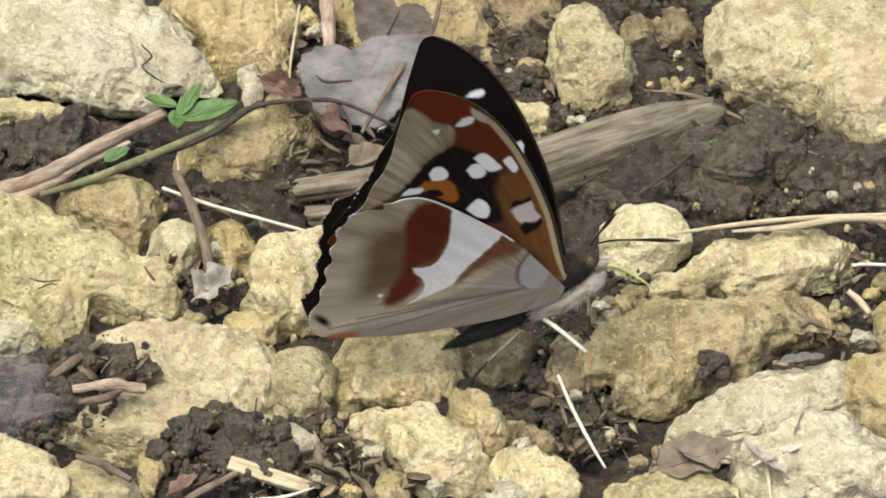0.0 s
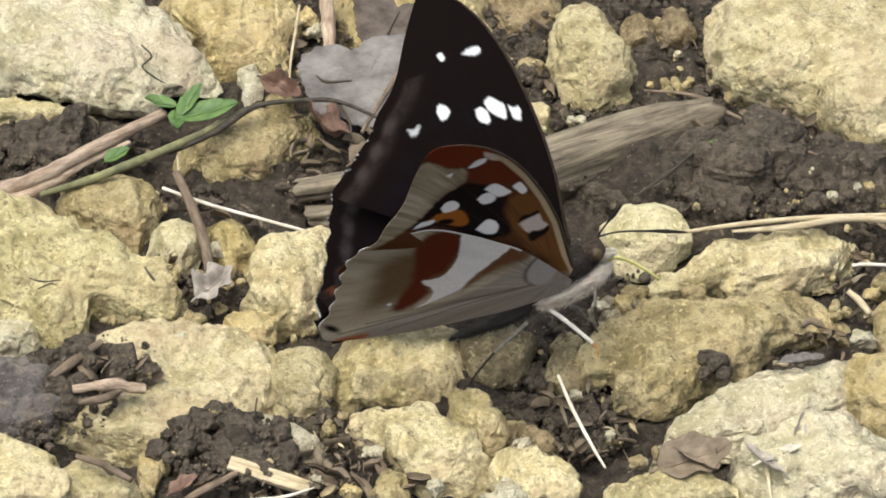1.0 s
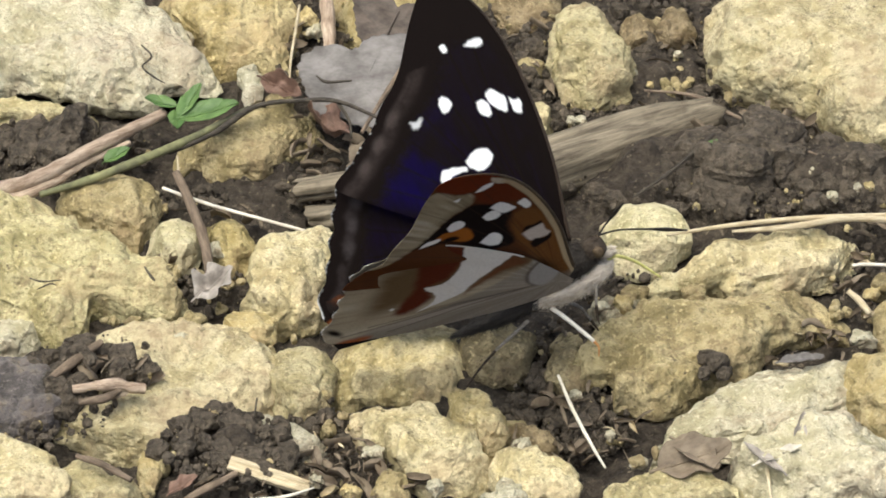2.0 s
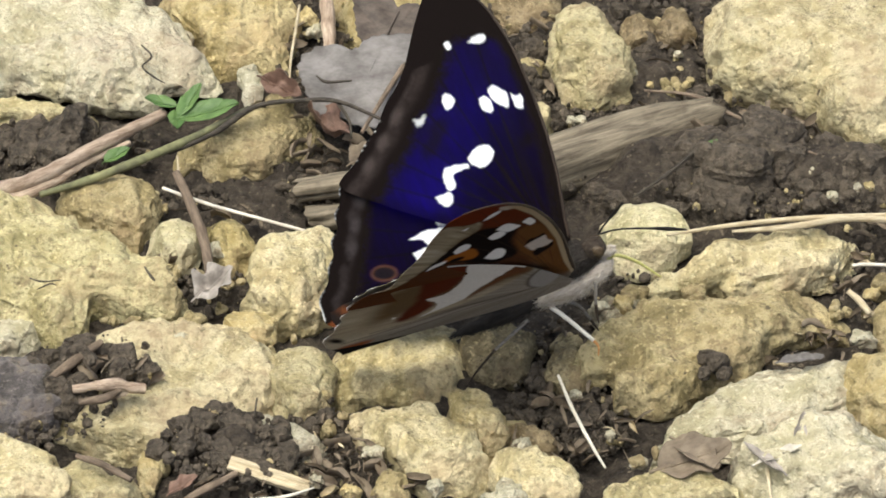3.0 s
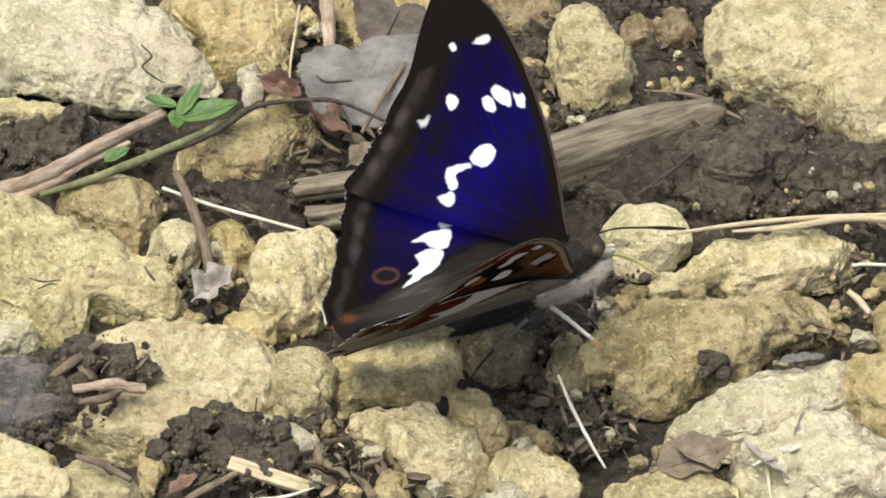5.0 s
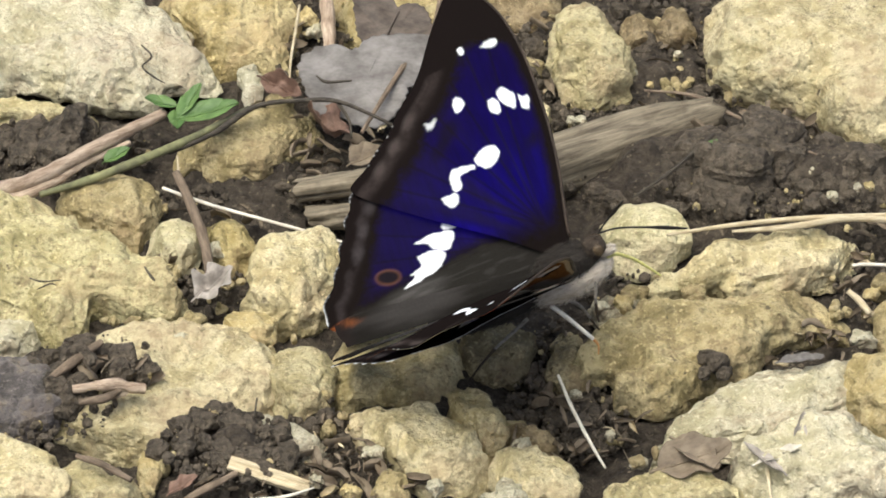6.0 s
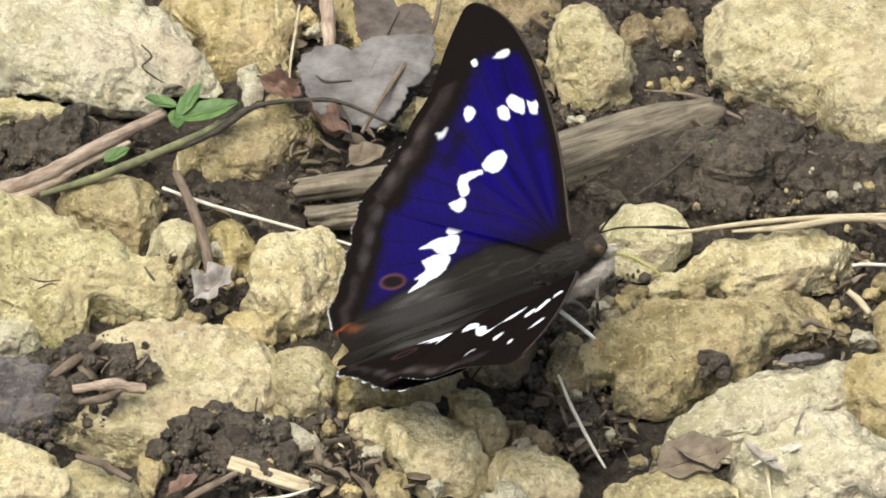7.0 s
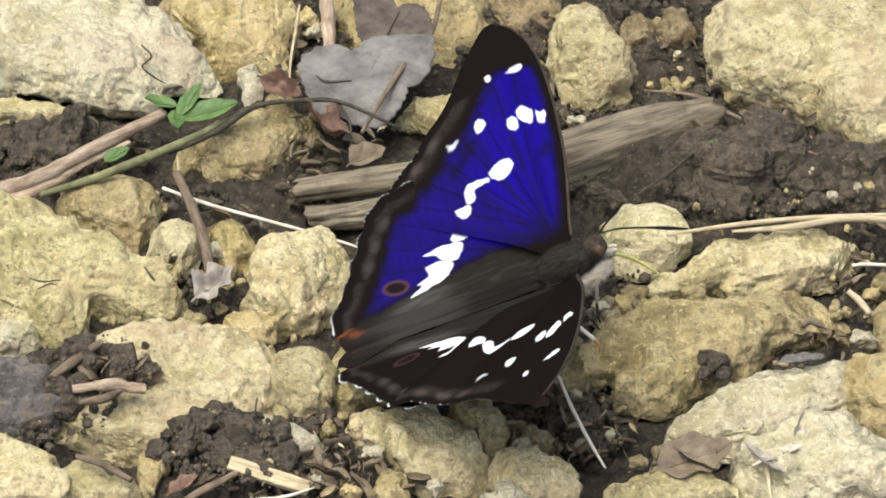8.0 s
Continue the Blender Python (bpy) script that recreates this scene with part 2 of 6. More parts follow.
def stone_shape(long, wide, turn, lumps, half, seed, level=5, square=0.62, rough=1.0, facets=11):
    """A broken stone: half its length and width in the plan, the turn of its length, how far it bulges way round, half its height,
    and how square its shoulders are."""
    n, faces = ball(level)
    way = np.arctan2(n[:, 1], n[:, 0]) / (2 * np.pi) * len(lumps)
    k = np.floor(way).astype(int)
    f = way - k
    r = np.asarray(lumps, float)
    a, b, c, d = (r[(k + i) % len(r)] for i in (-1, 0, 1, 2))
    reach = b + 0.5 * f * (c - a + f * (2 * a - 5 * b + 4 * c - d + f * (3 * (b - c) + d - a)))
    flat = np.hypot(n[:, 0], n[:, 1])
    unit = n[:, :2] / np.maximum(flat, 1e-9)[:, None]
    up = np.sign(n[:, 2]) * np.abs(n[:, 2]) ** square * half
    plan = unit * (reach * flat ** square)[:, None] * (long, wide)
    co, si = math.cos(radians(turn)), math.sin(radians(turn))
    p = np.column_stack([plan[:, 0] * co - plan[:, 1] * si, plan[:, 0] * si + plan[:, 1] * co, up])
    normal = n / (long, wide, half)
    normal = np.column_stack([normal[:, 0] * co - normal[:, 1] * si, normal[:, 0] * si + normal[:, 1] * co, normal[:, 2]])
    n = normal / np.linalg.norm(normal, axis=1, keepdims=True)
    size = (long * wide * half) ** (1 / 3) * 1.25
    rng = np.random.RandomState(seed)
    for i in range(facets * 2):
        d = rng.normal(size=3) * (1, 1, 0.8)
        d[2] = abs(d[2])
        d /= np.linalg.norm(d)
        reach_d = p @ d
        cut = reach_d.max() * (rng.uniform(0.69, 0.93) if i < facets else rng.uniform(0.88, 0.985))
        p -= np.outer(np.maximum(reach_d - cut, 0) * 0.93, d)
    s = min(size, 11)
    broken = 0.5 - np.abs(grain(p, s * 0.55, seed + 1))
    step = grain(p, s * 0.42, seed + 7) * 2.2
    step = (np.floor(step) + ease(step - np.floor(step), 0.3, 0.7)) / 2.2
    out = n * (rough * (grain(p, s * 0.9, seed) * s * 0.07 + broken * s * 0.075 + step * s * 0.095 + grain(p, s * 0.2, seed + 6) * s * 0.03))[:, None]
    if level >= 5:
        fine = grain(p, 1.7, seed + 2) * 0.28 + grain(p, 0.9, seed + 3) * 0.18
        pits = np.minimum(grain(p, 2.6, seed + 4) + 0.3, 0) * 1.2
        if level >= 6:
            fine = fine + grain(p, 0.45, seed + 5) * 0.10
        out = out + n * (rough * (fine + pits))[:, None]
    return p + out, faces


# ---- the ground: one sheet of soil, finely broken where the camera looks ----
MOUNDS = (  # x, y, reach, height
    (32.6, 18.3, 12, 5),
    (44.4, 18.3, 12, 5),
    (56.0, 14.3, 9, 5),
    (24.7, 14.3, 8, 3),
    (-54.7, 23.5, 10, 3),
    (-54.9, -34.3, 11, 5),
    (-46.1, -25.0, 7, 3),
    (-28.9, -44.6, 10, 5),
    (-27.3, -48.2, 8, 3),
    (31.7, 47.6, 14, 2),
    (11.6, 42.2, 10, 2),
    (-27.7, 15.6, 12, 2),
    (17.1, -39.7, 8, -1),
)


def ground():
    def axis(lo, hi, step):
        inner = np.arange(lo, hi + step / 2, step)
        out = [1.0]
        while out[-1] < 600000:
            out.append(out[-1] * 1.5 + 1)
        out = np.array(out)
        return np.concatenate([lo - out[::-1], inner, hi + out])
    xs, ys = axis(-72, 72, 0.42), axis(-68, 74, 0.45)
    gx, gy = np.meshgrid(xs, ys)
    p = np.column_stack([gx.ravel(), gy.ravel(), np.zeros(gx.size)])
    near = np.exp(-np.maximum(np.abs(p[:, 0]) - 75, 0) / 60) * np.exp(-np.maximum(np.abs(p[:, 1]) - 75, 0) / 60)
    q = p.copy()
    q[:, :2] = np.clip(q[:, :2], -2000, 2000)
    z = -3.2 + grain(q, 14, 3) * 1.6
    crumb = grain(q, 3.6, 4) * 1.0 + np.abs(grain(q, 1.9, 5)) * 0.9 + grain(q, 0.9, 6) * 0.38
    z = z + crumb * near
    for x, y, reach, height in MOUNDS:
        r2 = ((p[:, 0] - x) ** 2 + (p[:, 1] - y) ** 2) / reach ** 2
        z = z + height * np.exp(-r2 * 1.2) * (1 + 0.3 * grain(q, 5, 8))
    z = np.where(near < 0.05, -3.2, z)
    p[:, 2] = z
    ny, nx = gx.shape
    i = np.arange((ny - 1) * nx).reshape(ny - 1, nx)[:, :-1].ravel()
    faces = np.column_stack([i, i + 1, i + nx + 1, i + nx])
    ob = link_mesh("ground", p, faces, SOIL)
    tagged(ob, "dark damp crumbly soil between the stones", "soil", kind="structure")


ground()

# ---- stones ----
WORDS = {
    "yellow": "rough yellow limestone rock bedded in soil", "ochre": "smooth ochre limestone rock half sunk in soil",
    "sandy": "grainy sandy-yellow limestone rock with dark pits", "pale": "pale cream limestone rock with weather stains",
    "bright": "large bright sandy limestone rock with a grainy face",
    "white": "chalky whitish limestone rock with rough faces", "pebble": "rounded cream-yellow limestone pebble beside the butterfly",
    "tan": "large tan limestone rock with dirty stains", "mossy": "yellow-brown limestone rock stained with algae",
    "olive": "small olive-stained limestone rock in a gap", "grey": "grey gritty stone in the shade of the wings",
    "dusky": "flat dusky grey stone on the clods", "brown": "brown earthy stone in the soil", "soily": "soil-covered grey-brown rock under the twigs",
}


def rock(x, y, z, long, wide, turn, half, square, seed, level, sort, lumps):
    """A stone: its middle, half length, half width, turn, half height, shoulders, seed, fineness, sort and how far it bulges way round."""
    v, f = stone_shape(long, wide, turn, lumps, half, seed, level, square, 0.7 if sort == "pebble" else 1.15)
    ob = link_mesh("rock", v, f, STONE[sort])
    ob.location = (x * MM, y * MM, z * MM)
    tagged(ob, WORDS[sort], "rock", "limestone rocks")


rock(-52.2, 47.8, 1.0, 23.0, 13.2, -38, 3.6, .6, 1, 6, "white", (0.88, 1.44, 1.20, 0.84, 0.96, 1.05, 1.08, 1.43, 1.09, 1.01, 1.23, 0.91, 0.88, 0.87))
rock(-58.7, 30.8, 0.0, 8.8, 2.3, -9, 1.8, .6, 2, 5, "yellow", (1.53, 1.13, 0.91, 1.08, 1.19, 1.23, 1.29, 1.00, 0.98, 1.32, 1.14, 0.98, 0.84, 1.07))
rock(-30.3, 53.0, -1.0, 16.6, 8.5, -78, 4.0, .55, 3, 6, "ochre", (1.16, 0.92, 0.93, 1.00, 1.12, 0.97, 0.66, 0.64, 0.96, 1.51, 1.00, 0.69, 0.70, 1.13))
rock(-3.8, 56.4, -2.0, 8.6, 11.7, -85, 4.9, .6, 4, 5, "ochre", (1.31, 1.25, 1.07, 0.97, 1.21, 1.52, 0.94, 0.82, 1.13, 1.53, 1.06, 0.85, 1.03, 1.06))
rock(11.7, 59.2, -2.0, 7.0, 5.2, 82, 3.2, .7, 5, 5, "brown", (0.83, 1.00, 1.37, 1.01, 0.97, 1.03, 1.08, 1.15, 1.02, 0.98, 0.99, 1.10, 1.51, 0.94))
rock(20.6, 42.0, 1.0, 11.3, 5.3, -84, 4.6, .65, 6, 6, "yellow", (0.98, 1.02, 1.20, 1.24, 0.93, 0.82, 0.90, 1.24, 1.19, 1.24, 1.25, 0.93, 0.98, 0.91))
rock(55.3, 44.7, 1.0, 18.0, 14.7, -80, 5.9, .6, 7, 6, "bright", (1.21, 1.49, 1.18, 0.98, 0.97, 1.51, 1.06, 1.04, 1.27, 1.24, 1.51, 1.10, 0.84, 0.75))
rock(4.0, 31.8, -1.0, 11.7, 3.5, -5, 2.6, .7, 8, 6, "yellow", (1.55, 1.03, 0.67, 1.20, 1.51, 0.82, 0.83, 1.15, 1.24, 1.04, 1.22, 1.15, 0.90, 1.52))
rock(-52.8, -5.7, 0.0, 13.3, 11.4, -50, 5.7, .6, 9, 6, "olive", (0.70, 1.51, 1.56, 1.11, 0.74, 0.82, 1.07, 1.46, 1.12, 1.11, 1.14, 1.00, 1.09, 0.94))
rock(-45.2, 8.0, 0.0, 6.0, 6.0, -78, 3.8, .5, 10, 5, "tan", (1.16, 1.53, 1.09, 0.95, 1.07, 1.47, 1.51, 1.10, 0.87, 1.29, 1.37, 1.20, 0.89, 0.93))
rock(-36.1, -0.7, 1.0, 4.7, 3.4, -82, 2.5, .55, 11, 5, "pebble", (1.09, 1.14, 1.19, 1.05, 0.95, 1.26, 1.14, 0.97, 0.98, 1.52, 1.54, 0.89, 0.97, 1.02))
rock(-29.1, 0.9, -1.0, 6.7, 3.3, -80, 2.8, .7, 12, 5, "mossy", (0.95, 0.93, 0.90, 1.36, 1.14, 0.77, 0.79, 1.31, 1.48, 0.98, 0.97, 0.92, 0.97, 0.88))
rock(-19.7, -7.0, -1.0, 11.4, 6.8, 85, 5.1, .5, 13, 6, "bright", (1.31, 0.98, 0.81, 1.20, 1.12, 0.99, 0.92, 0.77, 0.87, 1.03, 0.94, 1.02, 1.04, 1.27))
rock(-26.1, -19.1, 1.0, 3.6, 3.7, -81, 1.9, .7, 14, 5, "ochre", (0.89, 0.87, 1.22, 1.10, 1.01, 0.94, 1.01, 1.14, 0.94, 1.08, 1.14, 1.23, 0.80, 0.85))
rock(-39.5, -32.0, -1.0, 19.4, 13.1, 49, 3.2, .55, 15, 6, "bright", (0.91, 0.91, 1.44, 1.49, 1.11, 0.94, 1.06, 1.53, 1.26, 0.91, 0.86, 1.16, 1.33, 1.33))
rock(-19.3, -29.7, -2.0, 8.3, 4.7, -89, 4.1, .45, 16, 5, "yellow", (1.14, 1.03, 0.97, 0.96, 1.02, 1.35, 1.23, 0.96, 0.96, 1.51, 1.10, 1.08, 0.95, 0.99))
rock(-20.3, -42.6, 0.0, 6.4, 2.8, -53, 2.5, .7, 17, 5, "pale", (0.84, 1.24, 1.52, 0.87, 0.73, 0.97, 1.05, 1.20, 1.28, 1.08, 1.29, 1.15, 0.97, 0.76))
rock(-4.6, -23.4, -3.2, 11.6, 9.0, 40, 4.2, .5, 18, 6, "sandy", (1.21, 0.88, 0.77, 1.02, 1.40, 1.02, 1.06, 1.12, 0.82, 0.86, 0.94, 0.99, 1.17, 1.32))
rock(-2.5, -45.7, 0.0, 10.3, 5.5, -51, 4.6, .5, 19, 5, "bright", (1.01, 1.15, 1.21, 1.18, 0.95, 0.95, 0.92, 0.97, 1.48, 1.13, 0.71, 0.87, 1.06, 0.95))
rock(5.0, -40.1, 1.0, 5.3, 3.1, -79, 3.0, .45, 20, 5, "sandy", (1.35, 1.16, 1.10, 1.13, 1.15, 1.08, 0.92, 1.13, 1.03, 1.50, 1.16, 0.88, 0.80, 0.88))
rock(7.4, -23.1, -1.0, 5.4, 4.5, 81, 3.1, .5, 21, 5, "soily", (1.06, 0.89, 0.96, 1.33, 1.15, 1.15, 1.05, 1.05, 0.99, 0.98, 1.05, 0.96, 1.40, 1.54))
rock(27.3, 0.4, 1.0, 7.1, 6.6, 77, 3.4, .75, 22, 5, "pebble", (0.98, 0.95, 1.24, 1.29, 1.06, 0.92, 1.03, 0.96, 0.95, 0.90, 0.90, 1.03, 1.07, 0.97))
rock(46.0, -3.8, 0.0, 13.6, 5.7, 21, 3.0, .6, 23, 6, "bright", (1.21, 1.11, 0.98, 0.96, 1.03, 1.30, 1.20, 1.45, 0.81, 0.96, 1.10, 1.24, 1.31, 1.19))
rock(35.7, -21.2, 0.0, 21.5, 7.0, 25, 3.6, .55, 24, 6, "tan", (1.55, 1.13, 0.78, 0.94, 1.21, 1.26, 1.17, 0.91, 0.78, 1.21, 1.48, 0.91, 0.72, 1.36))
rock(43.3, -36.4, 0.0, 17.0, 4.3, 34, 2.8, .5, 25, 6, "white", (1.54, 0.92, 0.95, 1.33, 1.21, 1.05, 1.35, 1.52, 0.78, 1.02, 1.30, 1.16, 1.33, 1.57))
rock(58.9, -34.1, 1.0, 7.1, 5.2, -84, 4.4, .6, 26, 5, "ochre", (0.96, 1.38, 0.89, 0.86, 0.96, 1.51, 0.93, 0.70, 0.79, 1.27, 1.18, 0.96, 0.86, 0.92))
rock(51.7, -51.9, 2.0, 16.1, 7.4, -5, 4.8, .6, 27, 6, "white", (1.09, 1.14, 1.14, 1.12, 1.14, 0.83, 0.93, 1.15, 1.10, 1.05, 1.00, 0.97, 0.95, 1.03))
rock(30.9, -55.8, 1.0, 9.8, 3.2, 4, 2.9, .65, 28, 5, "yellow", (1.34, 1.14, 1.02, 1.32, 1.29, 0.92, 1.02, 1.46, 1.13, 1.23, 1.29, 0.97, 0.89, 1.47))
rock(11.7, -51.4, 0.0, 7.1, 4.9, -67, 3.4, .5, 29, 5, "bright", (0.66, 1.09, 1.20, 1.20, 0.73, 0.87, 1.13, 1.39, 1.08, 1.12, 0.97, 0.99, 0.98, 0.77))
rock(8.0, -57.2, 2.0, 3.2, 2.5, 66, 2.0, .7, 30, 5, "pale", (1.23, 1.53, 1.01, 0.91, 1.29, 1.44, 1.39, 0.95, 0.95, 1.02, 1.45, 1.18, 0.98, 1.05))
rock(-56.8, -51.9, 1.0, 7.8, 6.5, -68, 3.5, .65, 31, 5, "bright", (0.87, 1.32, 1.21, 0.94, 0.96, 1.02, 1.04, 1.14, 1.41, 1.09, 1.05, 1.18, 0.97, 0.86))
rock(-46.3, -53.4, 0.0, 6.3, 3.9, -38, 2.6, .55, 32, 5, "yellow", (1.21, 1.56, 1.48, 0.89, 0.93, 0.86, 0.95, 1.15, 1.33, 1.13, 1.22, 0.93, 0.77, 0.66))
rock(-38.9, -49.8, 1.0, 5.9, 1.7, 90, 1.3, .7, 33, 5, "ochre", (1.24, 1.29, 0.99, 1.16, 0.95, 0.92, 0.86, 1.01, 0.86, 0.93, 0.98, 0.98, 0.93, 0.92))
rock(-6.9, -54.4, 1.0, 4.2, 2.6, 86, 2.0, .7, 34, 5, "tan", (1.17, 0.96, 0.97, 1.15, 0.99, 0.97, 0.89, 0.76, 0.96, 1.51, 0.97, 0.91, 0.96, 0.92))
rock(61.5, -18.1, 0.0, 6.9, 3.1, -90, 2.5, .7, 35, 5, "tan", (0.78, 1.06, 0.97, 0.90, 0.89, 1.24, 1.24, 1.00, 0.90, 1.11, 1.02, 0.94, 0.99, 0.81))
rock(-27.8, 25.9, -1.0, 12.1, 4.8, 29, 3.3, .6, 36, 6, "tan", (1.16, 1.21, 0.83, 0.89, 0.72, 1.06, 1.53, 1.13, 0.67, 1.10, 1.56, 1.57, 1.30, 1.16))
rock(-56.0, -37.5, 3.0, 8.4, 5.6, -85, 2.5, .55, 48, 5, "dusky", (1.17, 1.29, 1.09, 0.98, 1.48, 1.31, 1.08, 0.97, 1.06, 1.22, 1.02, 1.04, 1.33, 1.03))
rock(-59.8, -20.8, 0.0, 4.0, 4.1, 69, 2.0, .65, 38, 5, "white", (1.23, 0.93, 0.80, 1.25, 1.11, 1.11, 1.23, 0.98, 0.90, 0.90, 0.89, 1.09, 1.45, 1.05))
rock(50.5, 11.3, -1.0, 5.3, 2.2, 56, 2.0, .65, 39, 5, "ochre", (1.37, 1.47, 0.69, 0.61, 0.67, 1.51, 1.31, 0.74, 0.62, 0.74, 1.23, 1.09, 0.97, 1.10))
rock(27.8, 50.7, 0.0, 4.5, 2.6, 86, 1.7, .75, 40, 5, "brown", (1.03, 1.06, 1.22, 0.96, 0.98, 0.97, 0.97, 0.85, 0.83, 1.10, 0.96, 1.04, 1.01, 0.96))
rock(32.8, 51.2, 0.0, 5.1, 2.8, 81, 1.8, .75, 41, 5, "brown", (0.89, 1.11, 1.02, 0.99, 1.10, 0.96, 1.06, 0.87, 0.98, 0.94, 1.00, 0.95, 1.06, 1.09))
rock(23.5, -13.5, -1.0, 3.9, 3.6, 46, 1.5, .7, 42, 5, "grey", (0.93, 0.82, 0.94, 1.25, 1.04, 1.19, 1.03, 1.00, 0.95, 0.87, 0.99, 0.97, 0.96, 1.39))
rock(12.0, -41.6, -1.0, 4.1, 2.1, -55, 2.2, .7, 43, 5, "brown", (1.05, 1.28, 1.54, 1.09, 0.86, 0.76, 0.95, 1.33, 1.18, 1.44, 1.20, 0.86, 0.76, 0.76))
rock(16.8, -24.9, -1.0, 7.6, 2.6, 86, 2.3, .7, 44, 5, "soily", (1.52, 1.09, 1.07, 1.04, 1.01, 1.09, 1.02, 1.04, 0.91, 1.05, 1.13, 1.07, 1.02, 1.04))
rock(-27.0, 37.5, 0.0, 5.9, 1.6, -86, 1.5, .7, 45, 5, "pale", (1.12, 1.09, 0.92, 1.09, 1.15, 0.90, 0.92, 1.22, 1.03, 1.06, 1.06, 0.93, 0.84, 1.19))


# ---- the butterfly: wings drawn in their own plane, s forward along the body, d out from the hinge ----
def spread(points, n):
    """n points evenly spaced along the smooth closed line through the points."""
    p = smooth_line(list(points) + [points[0]], n * 4)
    step = np.concatenate([[0], np.cumsum(np.linalg.norm(np.diff(p, axis=0), axis=1))])
    at = np.linspace(0, step[-1], n + 1)[:-1]
    return np.column_stack([np.interp(at, step, p[:, i]) for i in range(2)])


def depth_in(p, poly):
    """Signed distance from a closed line: positive inside."""
    a = np.asarray(poly, float)
    b = np.roll(a, -1, axis=0)
    best = np.full(len(p), 1e9)
    odd = np.zeros(len(p), bool)
    for (ax, ay), (bx, by) in zip(a, b):
        ex, ey = bx - ax, by - ay
        t = np.clip(((p[:, 0] - ax) * ex + (p[:, 1] - ay) * ey) / (ex * ex + ey * ey + 1e-12), 0, 1)
        best = np.minimum(best, np.hypot(p[:, 0] - ax - t * ex, p[:, 1] - ay - t * ey))
        if ay != by:
            odd ^= ((ay > p[:, 1]) != (by > p[:, 1])) & (p[:, 0] < (bx - ax) * (p[:, 1] - ay) / (by - ay) + ax)
    return np.where(odd, best, -best)


def spot(p, s, d, long, wide, turn=0.0, soft=0.14):
    c, k = math.cos(radians(turn)), math.sin(radians(turn))
    x, y = p[:, 0] - s, p[:, 1] - d
    x, y = x * c + y * k, -x * k + y * c
    r = np.hypot(x / long, y / wide)
    return ease((1 - r) * min(long, wide), -soft, soft)


def lay(col, mask, rgb):
    col[:, :3] += mask[:, None] * (np.asarray(rgb) - col[:, :3])


def veil(col, mask):
    col[:, 3] *= 1 - mask


FORE = ((-1.5, 0.5), (0.2, 2.2), (0.8, 5.0), (1.7, 8.5), (2.5, 12.0), (3.2, 17.5), (3.4, 23.5), (3.2, 28.0), (2.4, 32.5), (1.2, 35.8), (-0.5, 38.6),
        (-2.5, 40.6), (-4.2, 41.0), (-5.6, 40.0), (-7.9, 37.2), (-10.9, 33.0), (-13.3, 30.6), (-16.9, 27.5), (-20.0, 25.1), (-22.4, 23.3),
        (-25.4, 21.8), (-26.0, 20.3), (-22.0, 16.5), (-16.0, 11.5), (-9.0, 6.0), (-4.0, 1.6))
HIND = ((-2.0, 0.2), (-3.6, 4.4), (-5.4, 8.8), (-7.0, 11.8), (-9.4, 15.1), (-11.8, 18.3), (-13.8, 20.7), (-15.8, 22.1), (-18.4, 22.4), (-21.3, 22.3),
        (-24.0, 22.0), (-26.2, 20.9), (-27.8, 19.1), (-29.0, 17.2), (-30.2, 14.8), (-31.6, 12.6), (-32.7, 10.4), (-34.6, 8.0), (-36.1, 5.8), (-36.2, 4.0),
        (-35.0, 2.6), (-31.0, 1.2), (-25.0, -0.4), (-18.0, -1.5), (-11.0, -2.0), (-4.0, -1.4))
WHITE = (0.80, 0.80, 0.82)


def veins(p, base, ends, width=0.16):
    m = np.zeros(len(p))
    for s, d in ends:
        ex, ey = s - base[0], d - base[1]
        t = np.clip(((p[:, 0] - base[0]) * ex + (p[:, 1] - base[1]) * ey) / (ex * ex + ey * ey), 0, 1)
        r = np.hypot(p[:, 0] - base[0] - t * ex, p[:, 1] - base[1] - t * ey)
        m = np.maximum(m, 1 - ease(r, width * 0.4, width * 1.3))
    return m


FORE_ENDS = ((-5.4, 40.2), (-9.4, 35.2), (-13.6, 30.4), (-17.4, 27.2), (-21.0, 24.4), (-24.8, 21.8), (-1.0, 38.0))
HIND_ENDS = ((-18.0, 22.2), (-23.0, 22.0), (-27.4, 19.4), (-30.0, 15.2), (-32.4, 11.0), (-35.0, 7.4), (-36.2, 4.4))


def scales_noise(p, size, seed):
    p3 = np.column_stack([p, np.zeros(len(p))])
    return grain(p3, size, seed) * 0.65 + grain(p3, size * 0.3, seed + 1) * 0.35


def rays(p, base, seed):
    """Streaks that fan out from the wing's root."""
    rad, ang = np.hypot(p[:, 0] - base[0], p[:, 1] - base[1]), np.arctan2(p[:, 1] - base[1], p[:, 0] - base[0])
    q = np.column_stack([rad * 0.07, ang * 19, rad * 0])
    return grain(q, 0.35, seed) * 0.5 + grain(q, 1.1, seed + 1) * 0.7


def mark(p, poly, soft=0.16, fuzz=None):
    """How far a rounded patch with this outline covers the points."""
    line = spread(poly, 40) if len(poly) > 3 else np.asarray(poly, float)
    edge = depth_in(p, line)
    return ease(edge - 0.06 if fuzz is None else edge - 0.06 + fuzz, -soft, soft)


